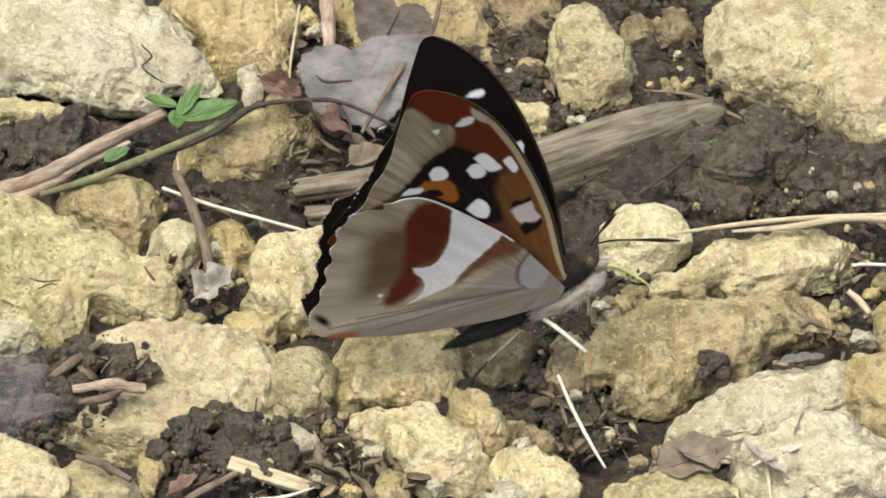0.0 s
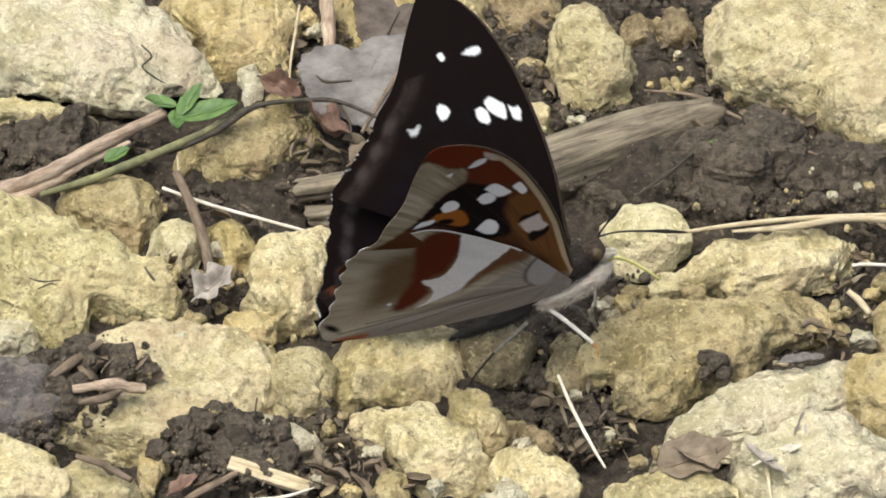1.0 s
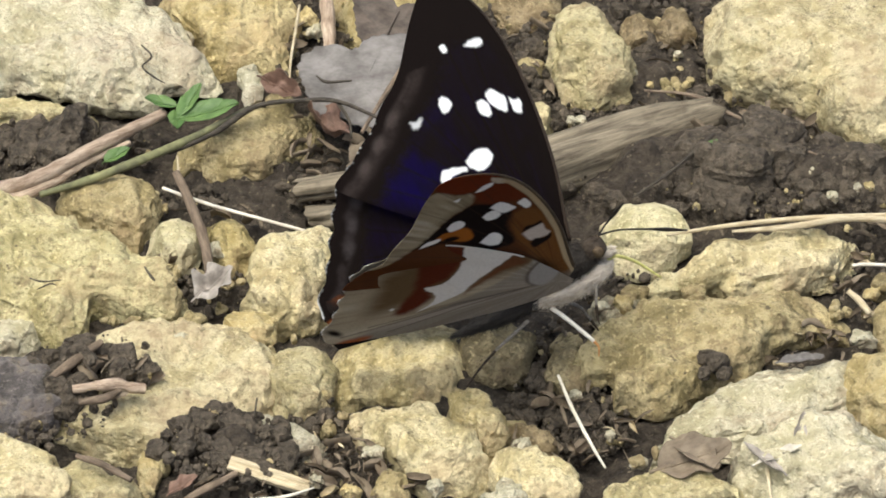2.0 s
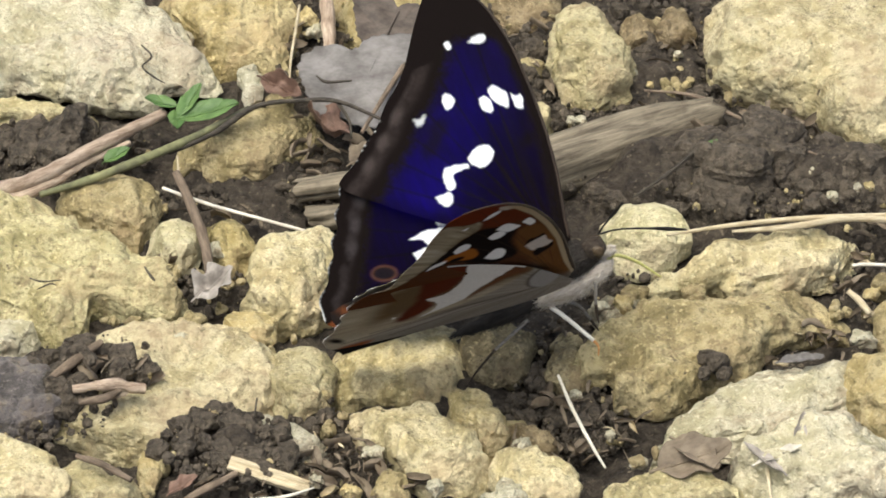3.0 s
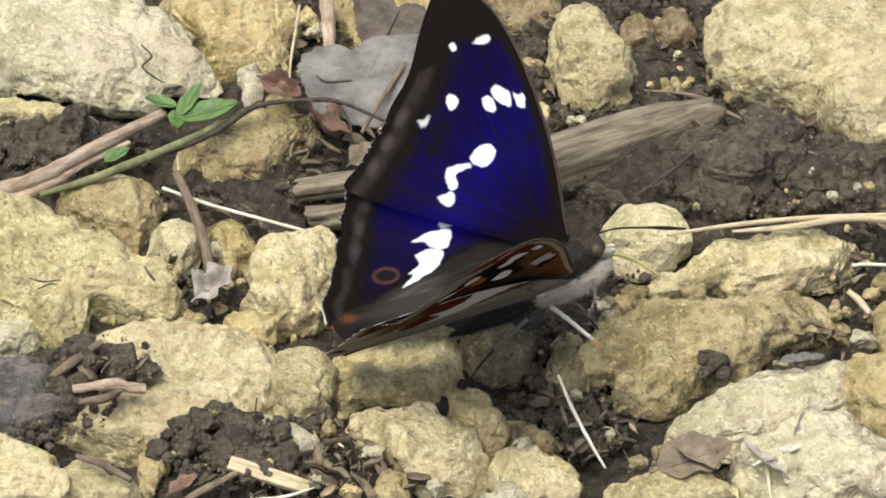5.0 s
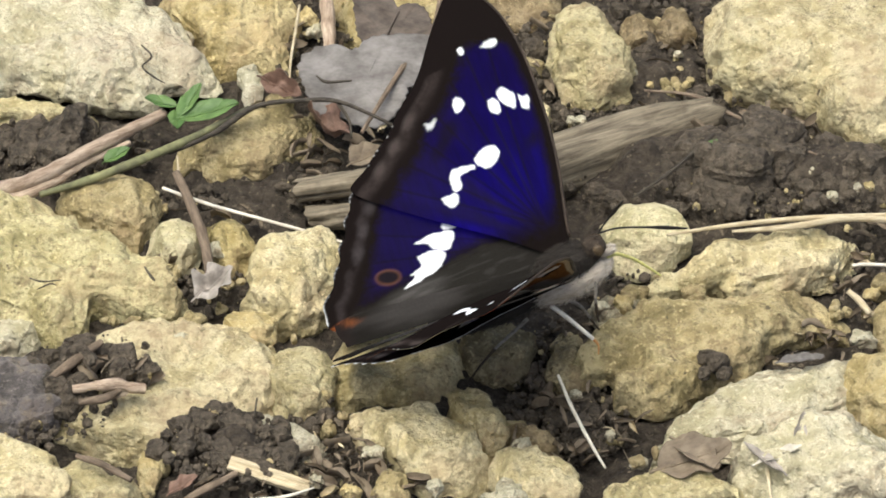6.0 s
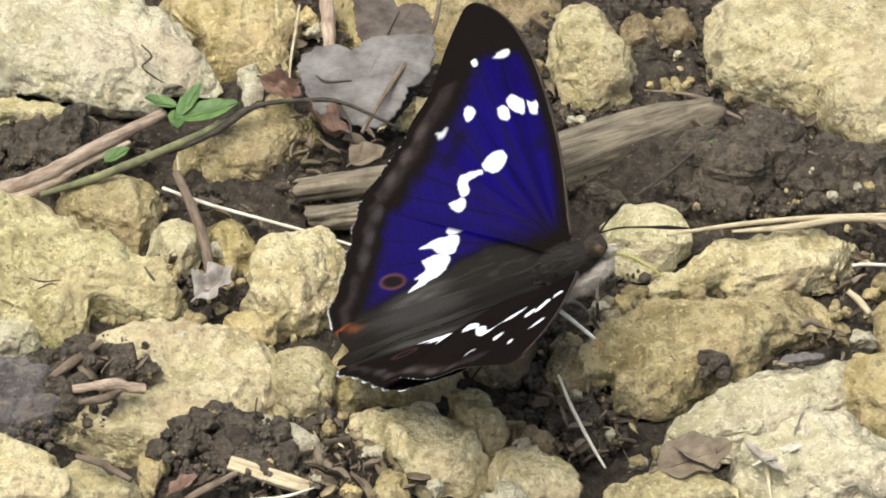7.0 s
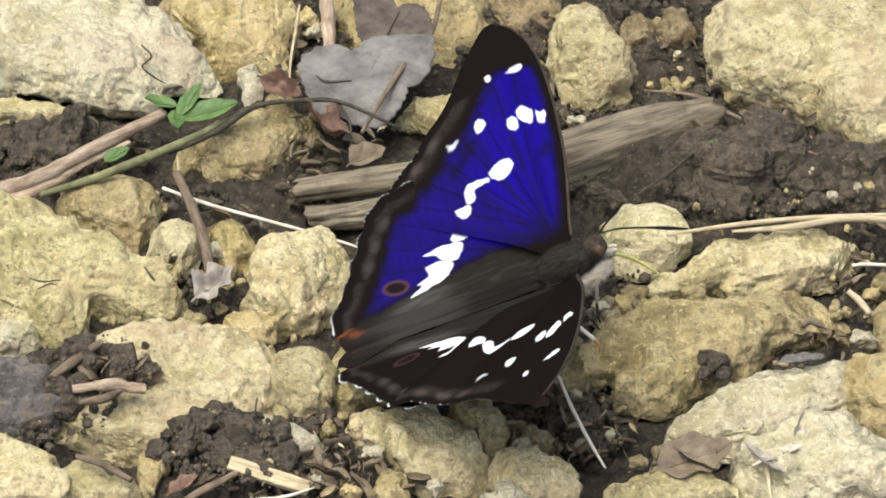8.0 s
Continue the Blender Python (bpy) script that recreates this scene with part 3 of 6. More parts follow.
def paint_fore_upper(p, edge, outer, side):
    col = np.tile((0.008, 0.006, 0.0055, 1.0), (len(p), 1))
    fuzz = scales_noise(p, 1.4, 21)
    veil(col, 1 - ease(outer + fuzz, 4.4, 7.4))
    veil(col, ease(p[:, 1] + 0.35 * p[:, 0] + fuzz * 1.2, 29.8, 31.6))
    veil(col, 1 - ease(p[:, 1] + fuzz, 3.0, 9.0))
    front = np.interp(p[:, 1], [0, 5, 12, 18, 24, 30, 36, 41], [0.2, 0.8, 2.5, 3.2, 3.4, 2.9, 1.2, -3])
    veil(col, 1 - ease(front - p[:, 0] + 0.3 * fuzz, 0.7, 2.4))
    lay(col, ease(outer, 1.0, 1.8) * (1 - ease(outer, 2.4, 4.0)) * (0.5 + 0.6 * fuzz) * (p[:, 1] < 31), (0.036, 0.028, 0.025))
    for s, d in ((-15.4, 26.2), (-18.6, 23.8), (-21.6, 21.6)):
        lay(col, spot(p + fuzz[:, None] * 0.4, s, d, 1.1, 0.7, 40, 0.5) * 0.7, (0.060, 0.048, 0.043))
    veil(col, veins(p, (-2.5, 5.0), FORE_ENDS, 0.22) * 0.45)
    for s, d, r in ((-10.6, 22.4, 1.7), (-12.6, 20.6, 1.5), (0.2, 16.4, 1.2)):
        veil(col, spot(p, s, d, r, r * 0.7, 35, 0.7) * 0.6)
    rag = scales_noise(p, 0.8, 25) * 0.22
    white = np.zeros(len(p))
    for poly in (
        ((-2.6, 31.4), (-1.3, 31.8), (-0.1, 31.6), (0.1, 30.8), (-1.2, 30.7)),
        ((-5.7, 32.6), (-5.0, 32.6), (-4.8, 31.6), (-5.5, 31.5)),
        ((-8.9, 25.5), (-8.3, 26.4), (-7.2, 26.1), (-7.0, 25.1), (-7.9, 24.2), (-8.7, 24.4)),
        ((-4.0, 24.1), (-3.0, 24.2), (-2.4, 23.1), (-2.5, 21.9), (-3.3, 21.8), (-4.1, 22.6)),
        ((-2.3, 24.8), (-1.3, 24.9), (-0.2, 23.8), (0.0, 22.4), (-0.5, 21.4), (-1.4, 22.0), (-2.2, 23.3)),
        ((0.5, 23.0), (1.1, 22.4), (1.8, 22.5), (1.8, 21.2), (1.2, 20.4), (0.5, 21.0)),
        ((-8.5, 17.3), (-7.6, 18.0), (-6.1, 18.4), (-4.9, 17.9), (-4.6, 16.6), (-5.6, 15.6), (-7.0, 15.4), (-8.2, 16.3)),
        ((-12.7, 16.5), (-11.8, 17.4), (-10.1, 17.2), (-8.7, 16.8), (-8.7, 16.1), (-10.0, 16.1), (-11.1, 16.0), (-11.3, 14.7), (-12.3, 14.3), (-12.8, 15.4)),
        ((-14.6, 14.3), (-13.4, 14.4), (-12.3, 14.0), (-12.5, 12.9), (-13.5, 12.5), (-14.3, 13.2)),
    ):
        white = np.maximum(white, mark(p, poly, 0.15, rag))
    white = np.maximum(white, 0.6 * mark(p, ((-13.3, 24.8), (-12.6, 24.9), (-11.5, 24.7), (-12.2, 24.0), (-13.3, 23.9)), 0.3, rag * 2))
    lay(col, white, WHITE)
    veil(col, white)
    lay(col, (1 - ease(outer, 0.08, 0.22)) * ease(rays(p, (-8, 10), 27), 0.1, 0.4) * (p[:, 1] < 27), (0.5, 0.49, 0.46))
    return col


BLACK = (0.012, 0.009, 0.008)


def paint_fore_under(p, edge, outer, side):
    fuzz = scales_noise(p, 2.2, 31)
    along = rays(p, (-2, 4), 33)
    col = np.tile((0.075, 0.030, 0.013, 0.0), (len(p), 1))
    lay(col, ease(-p[:, 1] + fuzz, -10.0, -4.0), (0.17, 0.13, 0.09))
    ochre = mark(p, ((-0.9, 21.2), (1.6, 20.8), (2.4, 16.1), (1.8, 10.9), (0.9, 6.3), (-0.4, 1.8), (-3.0, 3.1), (-3.2, 9.0), (-3.4, 12.9), (-2.6, 17.9)), 0.6, 0.3 * fuzz)
    lay(col, ochre, (0.125, 0.056, 0.018))
    lay(col, ochre * ease(along, 0.0, 0.7) * 0.5, (0.075, 0.028, 0.012))
    black = mark(p, ((-14.8, 25.6), (-11.9, 26.8), (-9.0, 28.3), (-6.3, 29.2), (-4.1, 29.4), (-2.5, 27.8), (-0.6, 25.2), (-0.8, 21.3), (-2.4, 19.5), (-3.8, 14.2), (-7.0, 15.2),
                     (-9.0, 18.8), (-10.6, 22.6)), 0.5, 0.5 * fuzz)
    lay(col, black, BLACK)
    grey = mark(p, ((-10.9, 34.0), (-7.3, 38.4), (-5.3, 38.6), (-4.3, 35.1), (-2.9, 33.0), (-2.6, 31.1), (-4.1, 29.4), (-6.2, 29.2), (-8.7, 28.4), (-11.5, 26.7), (-14.2, 25.4),
                    (-17.1, 25.0), (-20.6, 23.6), (-21.4, 25.0), (-18.3, 27.4), (-14.4, 30.4)), 0.45, 0.35 * along + 0.15 * fuzz)
    lay(col, grey, (0.30, 0.25, 0.165))
    lay(col, grey * ease(along, -0.1, 0.6) * 0.8, (0.45, 0.40, 0.31))
    lay(col, grey * ease(-along, 0.05, 0.6) * 0.6, (0.135, 0.10, 0.06))
    lay(col, grey * ease(outer + fuzz, 2.4, 5.6) * ease(-p[:, 1], -31.5, -28.5) * 0.7, (0.11, 0.08, 0.045))
    rust = (0.122, 0.026, 0.010)
    lay(col, mark(p, ((-5.0, 37.4), (-5.6, 39.2), (-4.6, 41.0), (-2.0, 41.4), (-0.6, 39.6), (1.2, 37.0), (2.2, 34.0), (1.5, 33.0), (-1.4, 33.2), (-3.5, 34.2)), 0.25, 0.2 * fuzz), rust)
    lay(col, mark(p, ((-2.4, 32.2), (0.5, 31.7), (2.4, 29.7), (2.6, 25.8), (2.4, 23.7), (-0.3, 24.9), (-2.5, 27.7), (-3.0, 30.3)), 0.5, 0.4 * fuzz), (0.098, 0.024, 0.010))
    lay(col, mark(p, ((1.0, 34.5), (1.8, 32.8), (2.2, 30.4), (1.1, 31.3), (0.6, 33.1)), 0.2, 0.15 * fuzz), (0.42, 0.36, 0.28))
    lay(col, mark(p, ((-9.8, 25.6), (-7.5, 24.6), (-6.7, 23.2), (-7.1, 20.6), (-8.5, 20.3), (-9.9, 22.6), (-11.2, 24.8)), 0.25, 0.15 * fuzz), (0.27, 0.092, 0.016))
    lay(col, mark(p, ((-10.7, 23.8), (-9.8, 23.9), (-8.8, 23.2), (-8.6, 22.1), (-9.5, 22.1), (-10.4, 22.9)), 0.2), BLACK)
    lay(col, mark(p, ((-2.2, 15.2), (-0.2, 15.4), (1.0, 15.2), (0.8, 13.5), (0.9, 11.9), (-1.3, 12.1), (-2.1, 13.0)), 0.2), (0.46, 0.40, 0.35))
    for poly in (((-2.2, 15.5), (-1.0, 16.4), (0.0, 16.0), (1.1, 16.1), (1.0, 15.3), (-0.7, 15.2)),
                 ((-2.3, 12.0), (-1.3, 12.5), (-0.3, 11.7), (0.9, 12.1), (0.6, 11.0), (-0.9, 10.4), (-2.3, 10.6))):
        lay(col, mark(p, poly, 0.14), BLACK)
    lay(col, veins(p, (-2.5, 5.0), FORE_ENDS, 0.14) * 0.35, (0.04, 0.025, 0.016))
    front = np.interp(p[:, 1], [0, 5, 12, 18, 24, 30, 36, 41], [0.2, 0.8, 2.5, 3.2, 3.4, 2.9, 1.2, -3])
    lead = ease(p[:, 0] - front + 1.25, 0, 0.4) * (1 - ease(p[:, 1], 30, 33))
    lay(col, lead, (0.36, 0.28, 0.17))
    lay(col, lead * ease(p[:, 0] - front + 0.35, 0, 0.3), (0.16, 0.10, 0.05))
    rag = scales_noise(p, 0.8, 37) * 0.12
    white = np.zeros(len(p))
    for poly in (
        ((-2.3, 32.5), (-0.6, 33.2), (0.7, 32.6), (0.1, 31.8), (-1.3, 31.8)),
        ((-5.2, 33.4), (-4.1, 33.2), (-4.5, 32.5), (-5.0, 32.4)),
        ((-8.9, 26.5), (-7.8, 27.1), (-6.8, 26.7), (-6.5, 25.3), (-7.2, 24.4), (-8.3, 24.7), (-9.0, 25.3)),
        ((-4.3, 24.4), (-3.3, 25.0), (-2.3, 24.6), (-2.1, 22.8), (-3.1, 22.2), (-4.2, 22.9)),
        ((-2.6, 25.9), (-1.6, 26.2), (-0.7, 25.6), (0.0, 22.9), (-0.1, 22.2), (-1.4, 22.4), (-2.1, 23.3)),
        ((0.5, 23.5), (1.6, 23.8), (2.0, 23.0), (1.8, 21.1), (0.8, 21.0)),
        ((-13.8, 24.9), (-12.2, 25.4), (-10.5, 24.6), (-11.2, 23.9), (-12.8, 24.4)),
        ((-7.3, 18.3), (-6.1, 18.9), (-4.9, 19.0), (-4.3, 17.6), (-4.5, 16.3), (-5.5, 15.6), (-6.6, 16.4)),
    ):
        white = np.maximum(white, mark(p, poly, 0.14, rag))
    lay(col, white, (0.72, 0.70, 0.68))
    return col


def paint_hind_upper(p, edge, outer, side):
    col = np.tile((0.008, 0.006, 0.0055, 1.0), (len(p), 1))
    p3 = np.column_stack([p, np.zeros(len(p))])
    fuzz = scales_noise(p, 1.4, 41)
    veil(col, 1 - ease(outer + 0.7 * fuzz, 3.8, 5.8))
    lay(col, ease(outer, 1.3, 2.0) * (1 - ease(outer, 2.2, 3.4)) * (0.45 + 0.6 * fuzz), (0.032, 0.026, 0.025))
    for s, d in ((-25.4, 17.2), (-27.4, 14.4), (-29.0, 11.6)):
        lay(col, spot(p + fuzz[:, None] * 0.4, s, d, 1.2, 0.7, 50, 0.5) * 0.6, (0.050, 0.043, 0.043))
    line = np.interp(p[:, 0], [-36, -35, -31.5, -26.2, -21.9, -17.6, -13.4, -7.5], [2.6, 3.2, 4.0, 4.6, 5.0, 5.5, 5.7, 5.8])
    streak = grain(p3 * (0.15, 1, 1), 0.35, 43)
    hair = 1 - ease(p[:, 1] - line + 0.5 * fuzz + 0.6 * streak, -0.7, 0.9)
    veil(col, 1 - ease(p[:, 1] - line + 0.4 * fuzz, -0.2, 2.0))
    lay(col, hair, (0.016, 0.0145, 0.0125))
    lay(col, hair * ease(streak, 0.1, 0.6), (0.027, 0.025, 0.022))
    lay(col, spot(p, -24.0, 3.0, 4.6, 1.5, 6, 1.0) * (0.6 + 0.4 * streak), (0.070, 0.065, 0.060))
    veil(col, veins(p, (-6.0, 4.0), HIND_ENDS, 0.2) * 0.35)
    rag = scales_noise(p, 0.8, 47) * 0.22
    white = np.zeros(len(p))
    for poly in (
        ((-16.4, 14.4), (-14.0, 12.2), (-13.8, 11.2), (-14.4, 10.0), (-15.7, 9.9), (-17.0, 10.6), (-16.3, 11.7)),
        ((-21.2, 10.0), (-18.3, 10.3), (-15.3, 9.5), (-16.2, 7.9), (-17.3, 7.4), (-18.9, 8.3), (-19.4, 9.2)),
        ((-21.4, 8.2), (-19.0, 8.1), (-17.4, 7.2), (-18.2, 5.9), (-19.8, 5.1), (-24.6, 4.5), (-22.4, 5.6), (-23.2, 6.1), (-21.2, 6.7)),
    ):
        white = np.maximum(white, mark(p, poly, 0.15, rag))
    white *= 1 - 0.9 * mark(p, ((-16.2, 13.0), (-13.4, 11.4), (-13.4, 11.1), (-16.2, 12.6)), 0.1)
    lay(col, white, WHITE)
    veil(col, white)
    ring = spot(p, -26.0, 7.0, 1.85, 1.12, -18, 0.25) * (1 if side > 0 else 0.6)
    lay(col, ring, (0.092, 0.042, 0.030))
    veil(col, ring)
    lay(col, spot(p, -26.0, 7.0, 1.58, 0.86, -18, 0.25), (0.010, 0.008, 0.010))
    lay(col, mark(p, ((-35.6, 3.0), (-34.4, 3.4), (-33.0, 3.2), (-31.5, 2.4), (-32.2, 1.7), (-33.9, 2.0), (-35.2, 2.0)), 0.35, 0.5 * streak) * (1 if side > 0 else 0.1), (0.165, 0.052, 0.017))
    dash = ease(np.sin(np.arctan2(p[:, 1] - 4, p[:, 0] + 8) * 44), -0.1, 0.3)
    lay(col, (1 - ease(outer, 0.12, 0.3 if side > 0 else 0.4)) * dash * (p[:, 0] < -16) * (0.4 if side > 0 else 1), (0.68, 0.68, 0.66))
    lay(col, (1 - ease(outer, 0.2, 0.4)) * ease(-p[:, 0], 35.7, 36.1), (0.62, 0.62, 0.60))
    return col


def paint_hind_under(p, edge, outer, side):
    fuzz = scales_noise(p, 2.4, 51)
    along = rays(p, (-4, 1), 53)
    col = np.tile((0.30, 0.255, 0.185, 0.0), (len(p), 1))
    lay(col, ease(along, -0.1, 0.7) * 0.6, (0.42, 0.37, 0.285))
    lay(col, ease(-along, 0.05, 0.7) * 0.6, (0.16, 0.125, 0.08))
    lay(col, ease(outer + 1.2 * along, 2.0, 6.5) * ease(p[:, 1], 5.0, 9.0), (0.105, 0.070, 0.036))
    red = mark(p, ((-16.0, 20.8), (-13.8, 20.8), (-12.1, 18.2), (-13.1, 14.6), (-15.1, 12.4), (-16.8, 10.5), (-20.0, 9.5), (-20.0, 6.9), (-23.9, 4.9), (-26.0, 5.6), (-22.2, 9.5), (-19.6, 14.1), (-18.4, 18.3)), 0.7, 0.4 * fuzz)
    lay(col, red, (0.080, 0.020, 0.010))
    low_line = np.interp(p[:, 0], [-34.2, -29.8, -23.4, -16.9, -11.8, -6.5, -4], [2.4, 3.4, 3.3, 3.7, 5.0, 7.5, 9.2])
    low = 1 - ease(p[:, 1] - low_line + 0.3 * fuzz, -0.5, 0.5)
    lay(col, low, (0.205, 0.178, 0.145))
    lay(col, low * ease(along, 0.0, 0.8) * 0.7, (0.31, 0.275, 0.235))
    lay(col, low * ease(-along, 0.1, 1.0) * 0.6, (0.12, 0.095, 0.07))
    russet = mark(p, ((-7.0, 11.7), (-6.3, 10.0), (-6.1, 8.2), (-9.0, 8.0), (-13.6, 6.3), (-16.4, 4.8), (-13.8, 7.2), (-10.5, 9.2)), 0.6, 0.3 * fuzz)
    lay(col, russet, (0.115, 0.050, 0.024))
    lobe = ((-5.7, 6.4), (-4.2, 7.3), (-3.0, 6.1), (-3.0, 3.6), (-4.6, 1.8), (-6.2, 1.3), (-7.4, 2.7), (-7.0, 4.8))
    lay(col, mark(p - (-0.45, 0.2), lobe, 0.35) * 0.85, (0.07, 0.055, 0.042))
    lay(col, mark(p, lobe, 0.25), (0.265, 0.25, 0.235))
    lay(col, veins(p, (-7.0, 2.0), ((-34, 3.8), (-28, 1.6), (-30, 4.2)), 0.14) * 0.6, (0.07, 0.055, 0.045))
    white = mark(p, ((-11.9, 18.6), (-9.4, 15.3), (-6.9, 11.9), (-10.5, 9.3), (-13.9, 7.3), (-16.1, 5.5), (-18.7, 4.9), (-23.4, 4.2), (-20.9, 5.2), (-19.4, 7.2), (-20.4, 10.0), (-17.3, 9.7), (-14.6, 12.4), (-13.2, 15.2)),
                 0.15, scales_noise(p, 0.8, 57) * 0.12)
    lay(col, white, (0.60, 0.58, 0.565))
    lay(col, white * ease(rays(p, (-20, 26), 58), 0.2, 0.8) * 0.4, (0.40, 0.37, 0.35))
    lay(col, (1 - ease(edge, 0.1, 0.4)) * (p[:, 0] > -19) * (p[:, 1] > 10), (0.62, 0.60, 0.56))
    lay(col, mark(p, ((-35.6, 2.9), (-33.1, 2.7), (-30.1, 1.9), (-31.7, 1.2), (-34.6, 1.4)), 0.5, 0.3 * fuzz), (0.25, 0.075, 0.026))
    lay(col, spot(p, -34.4, 5.4, 0.6, 1.3, 30, 0.4), BLACK)
    lay(col, spot(p, -25.7, 7.0, 0.32, 0.3, 0, 0.15), (0.6, 0.58, 0.55))
    dash = ease(np.sin(np.arctan2(p[:, 1] - 4, p[:, 0] + 8) * 44), -0.1, 0.3)
    lay(col, (1 - ease(outer, 0.12, 0.26)) * dash * (p[:, 0] < -16), (0.7, 0.7, 0.68))
    return col


def wing_scales(name, lean):
    """Wing membrane: scale colours from the wing's own pattern, with a violet-blue structural gloss on the upper side."""
    n = Nodes(name)
    tint = n.add("ShaderNodeAttribute")
    tint.attribute_name = "pattern"
    fine = n.ramp(n.noise(0.25, 2, 0.6), [(0.25, (0.87,) * 3), (0.75, (1.11,) * 3)])
    n.finish(n.mix(1.0, tint.outputs["Color"], fine, "MULTIPLY"), 0.75, 0.0)
    n.bump(n.noise(0.35, 2, 0.6, (0.2, 1, 1)), 0.3, 0.05)
    gloss = n.add("ShaderNodeBsdfGlossy", Roughness=0.29)
    gloss.inputs["Color"].default_value = (0.030, 0.008, 0.74, 1)
    # the scales stand at a slant to the membrane, tipped towards the body
    shape = n.tree.nodes.new("ShaderNodeNewGeometry")
    turn = n.tree.nodes.new("ShaderNodeVectorTransform")
    turn.vector_type, turn.convert_from, turn.convert_to = "VECTOR", "OBJECT", "WORLD"
    # the slant grows towards the tip and the leading edge
    at = n.tree.nodes.new("ShaderNodeSeparateXYZ")
    n.link(n.coords(), at.inputs[0])
    slope = n.tree.nodes.new("ShaderNodeCombineXYZ")
    for axis, grow, start in (("X", -14.0, -0.168), ("Y", -10.0, lean)):
        step = n.tree.nodes.new("ShaderNodeMath")
        step.operation = "MULTIPLY_ADD"
        step.inputs[1].default_value, step.inputs[2].default_value = grow, start
        n.link(at.outputs[axis], step.inputs[0])
        n.link(step.outputs[0], slope.inputs[axis])
    n.link(slope.outputs[0], turn.inputs[0])
    tip = n.tree.nodes.new("ShaderNodeVectorMath")
    n.link(shape.outputs["Normal"], tip.inputs[0])
    n.link(turn.outputs[0], tip.inputs[1])
    unit = n.tree.nodes.new("ShaderNodeVectorMath")
    unit.operation = "NORMALIZE"
    n.link(tip.outputs[0], unit.inputs[0])
    n.link(unit.outputs[0], gloss.inputs["Normal"])
    streak = n.ramp(n.noise(1.1, 3, 0.6, (1, 0.12, 1)), [(0.3, (0.42,) * 3), (0.65, (0.64,) * 3)])
    blend = n.tree.nodes.new("ShaderNodeMath")
    blend.operation = "MULTIPLY"
    # the blue shows from above the wing and dies away at a slant
    slant = n.add("ShaderNodeLayerWeight", Blend=0.5)
    n.link(unit.outputs[0], slant.inputs["Normal"])
    face_on = n.ramp(slant.outputs["Facing"], [(0.045, (0.34,) * 3), (0.085, (1.0,) * 3), (0.15, (1.0,) * 3), (0.19, (0.85,) * 3), (0.26, (0.14,) * 3), (0.37, (0,) * 3)])
    n.link(tint.outputs["Alpha"], blend.inputs[0])
    n.link(n.mix(1.0, streak, face_on, "MULTIPLY"), blend.inputs[1])
    mix = n.tree.nodes.new("ShaderNodeMixShader")
    n.link(blend.outputs[0], mix.inputs[0])
    n.link(n.bsdf.outputs[0], mix.inputs[1])
    n.link(gloss.outputs[0], mix.inputs[2])
    n.link(mix.outputs[0], n.out.inputs["Surface"])
    return n.mat


SCALES = {(side, pair): wing_scales(f"{word}_{pair}wing_scales", -side * lean)
          for side, word in ((1, "left"), (-1, "right")) for pair, lean in (("fore", 0.42), ("hind", 0.53))}


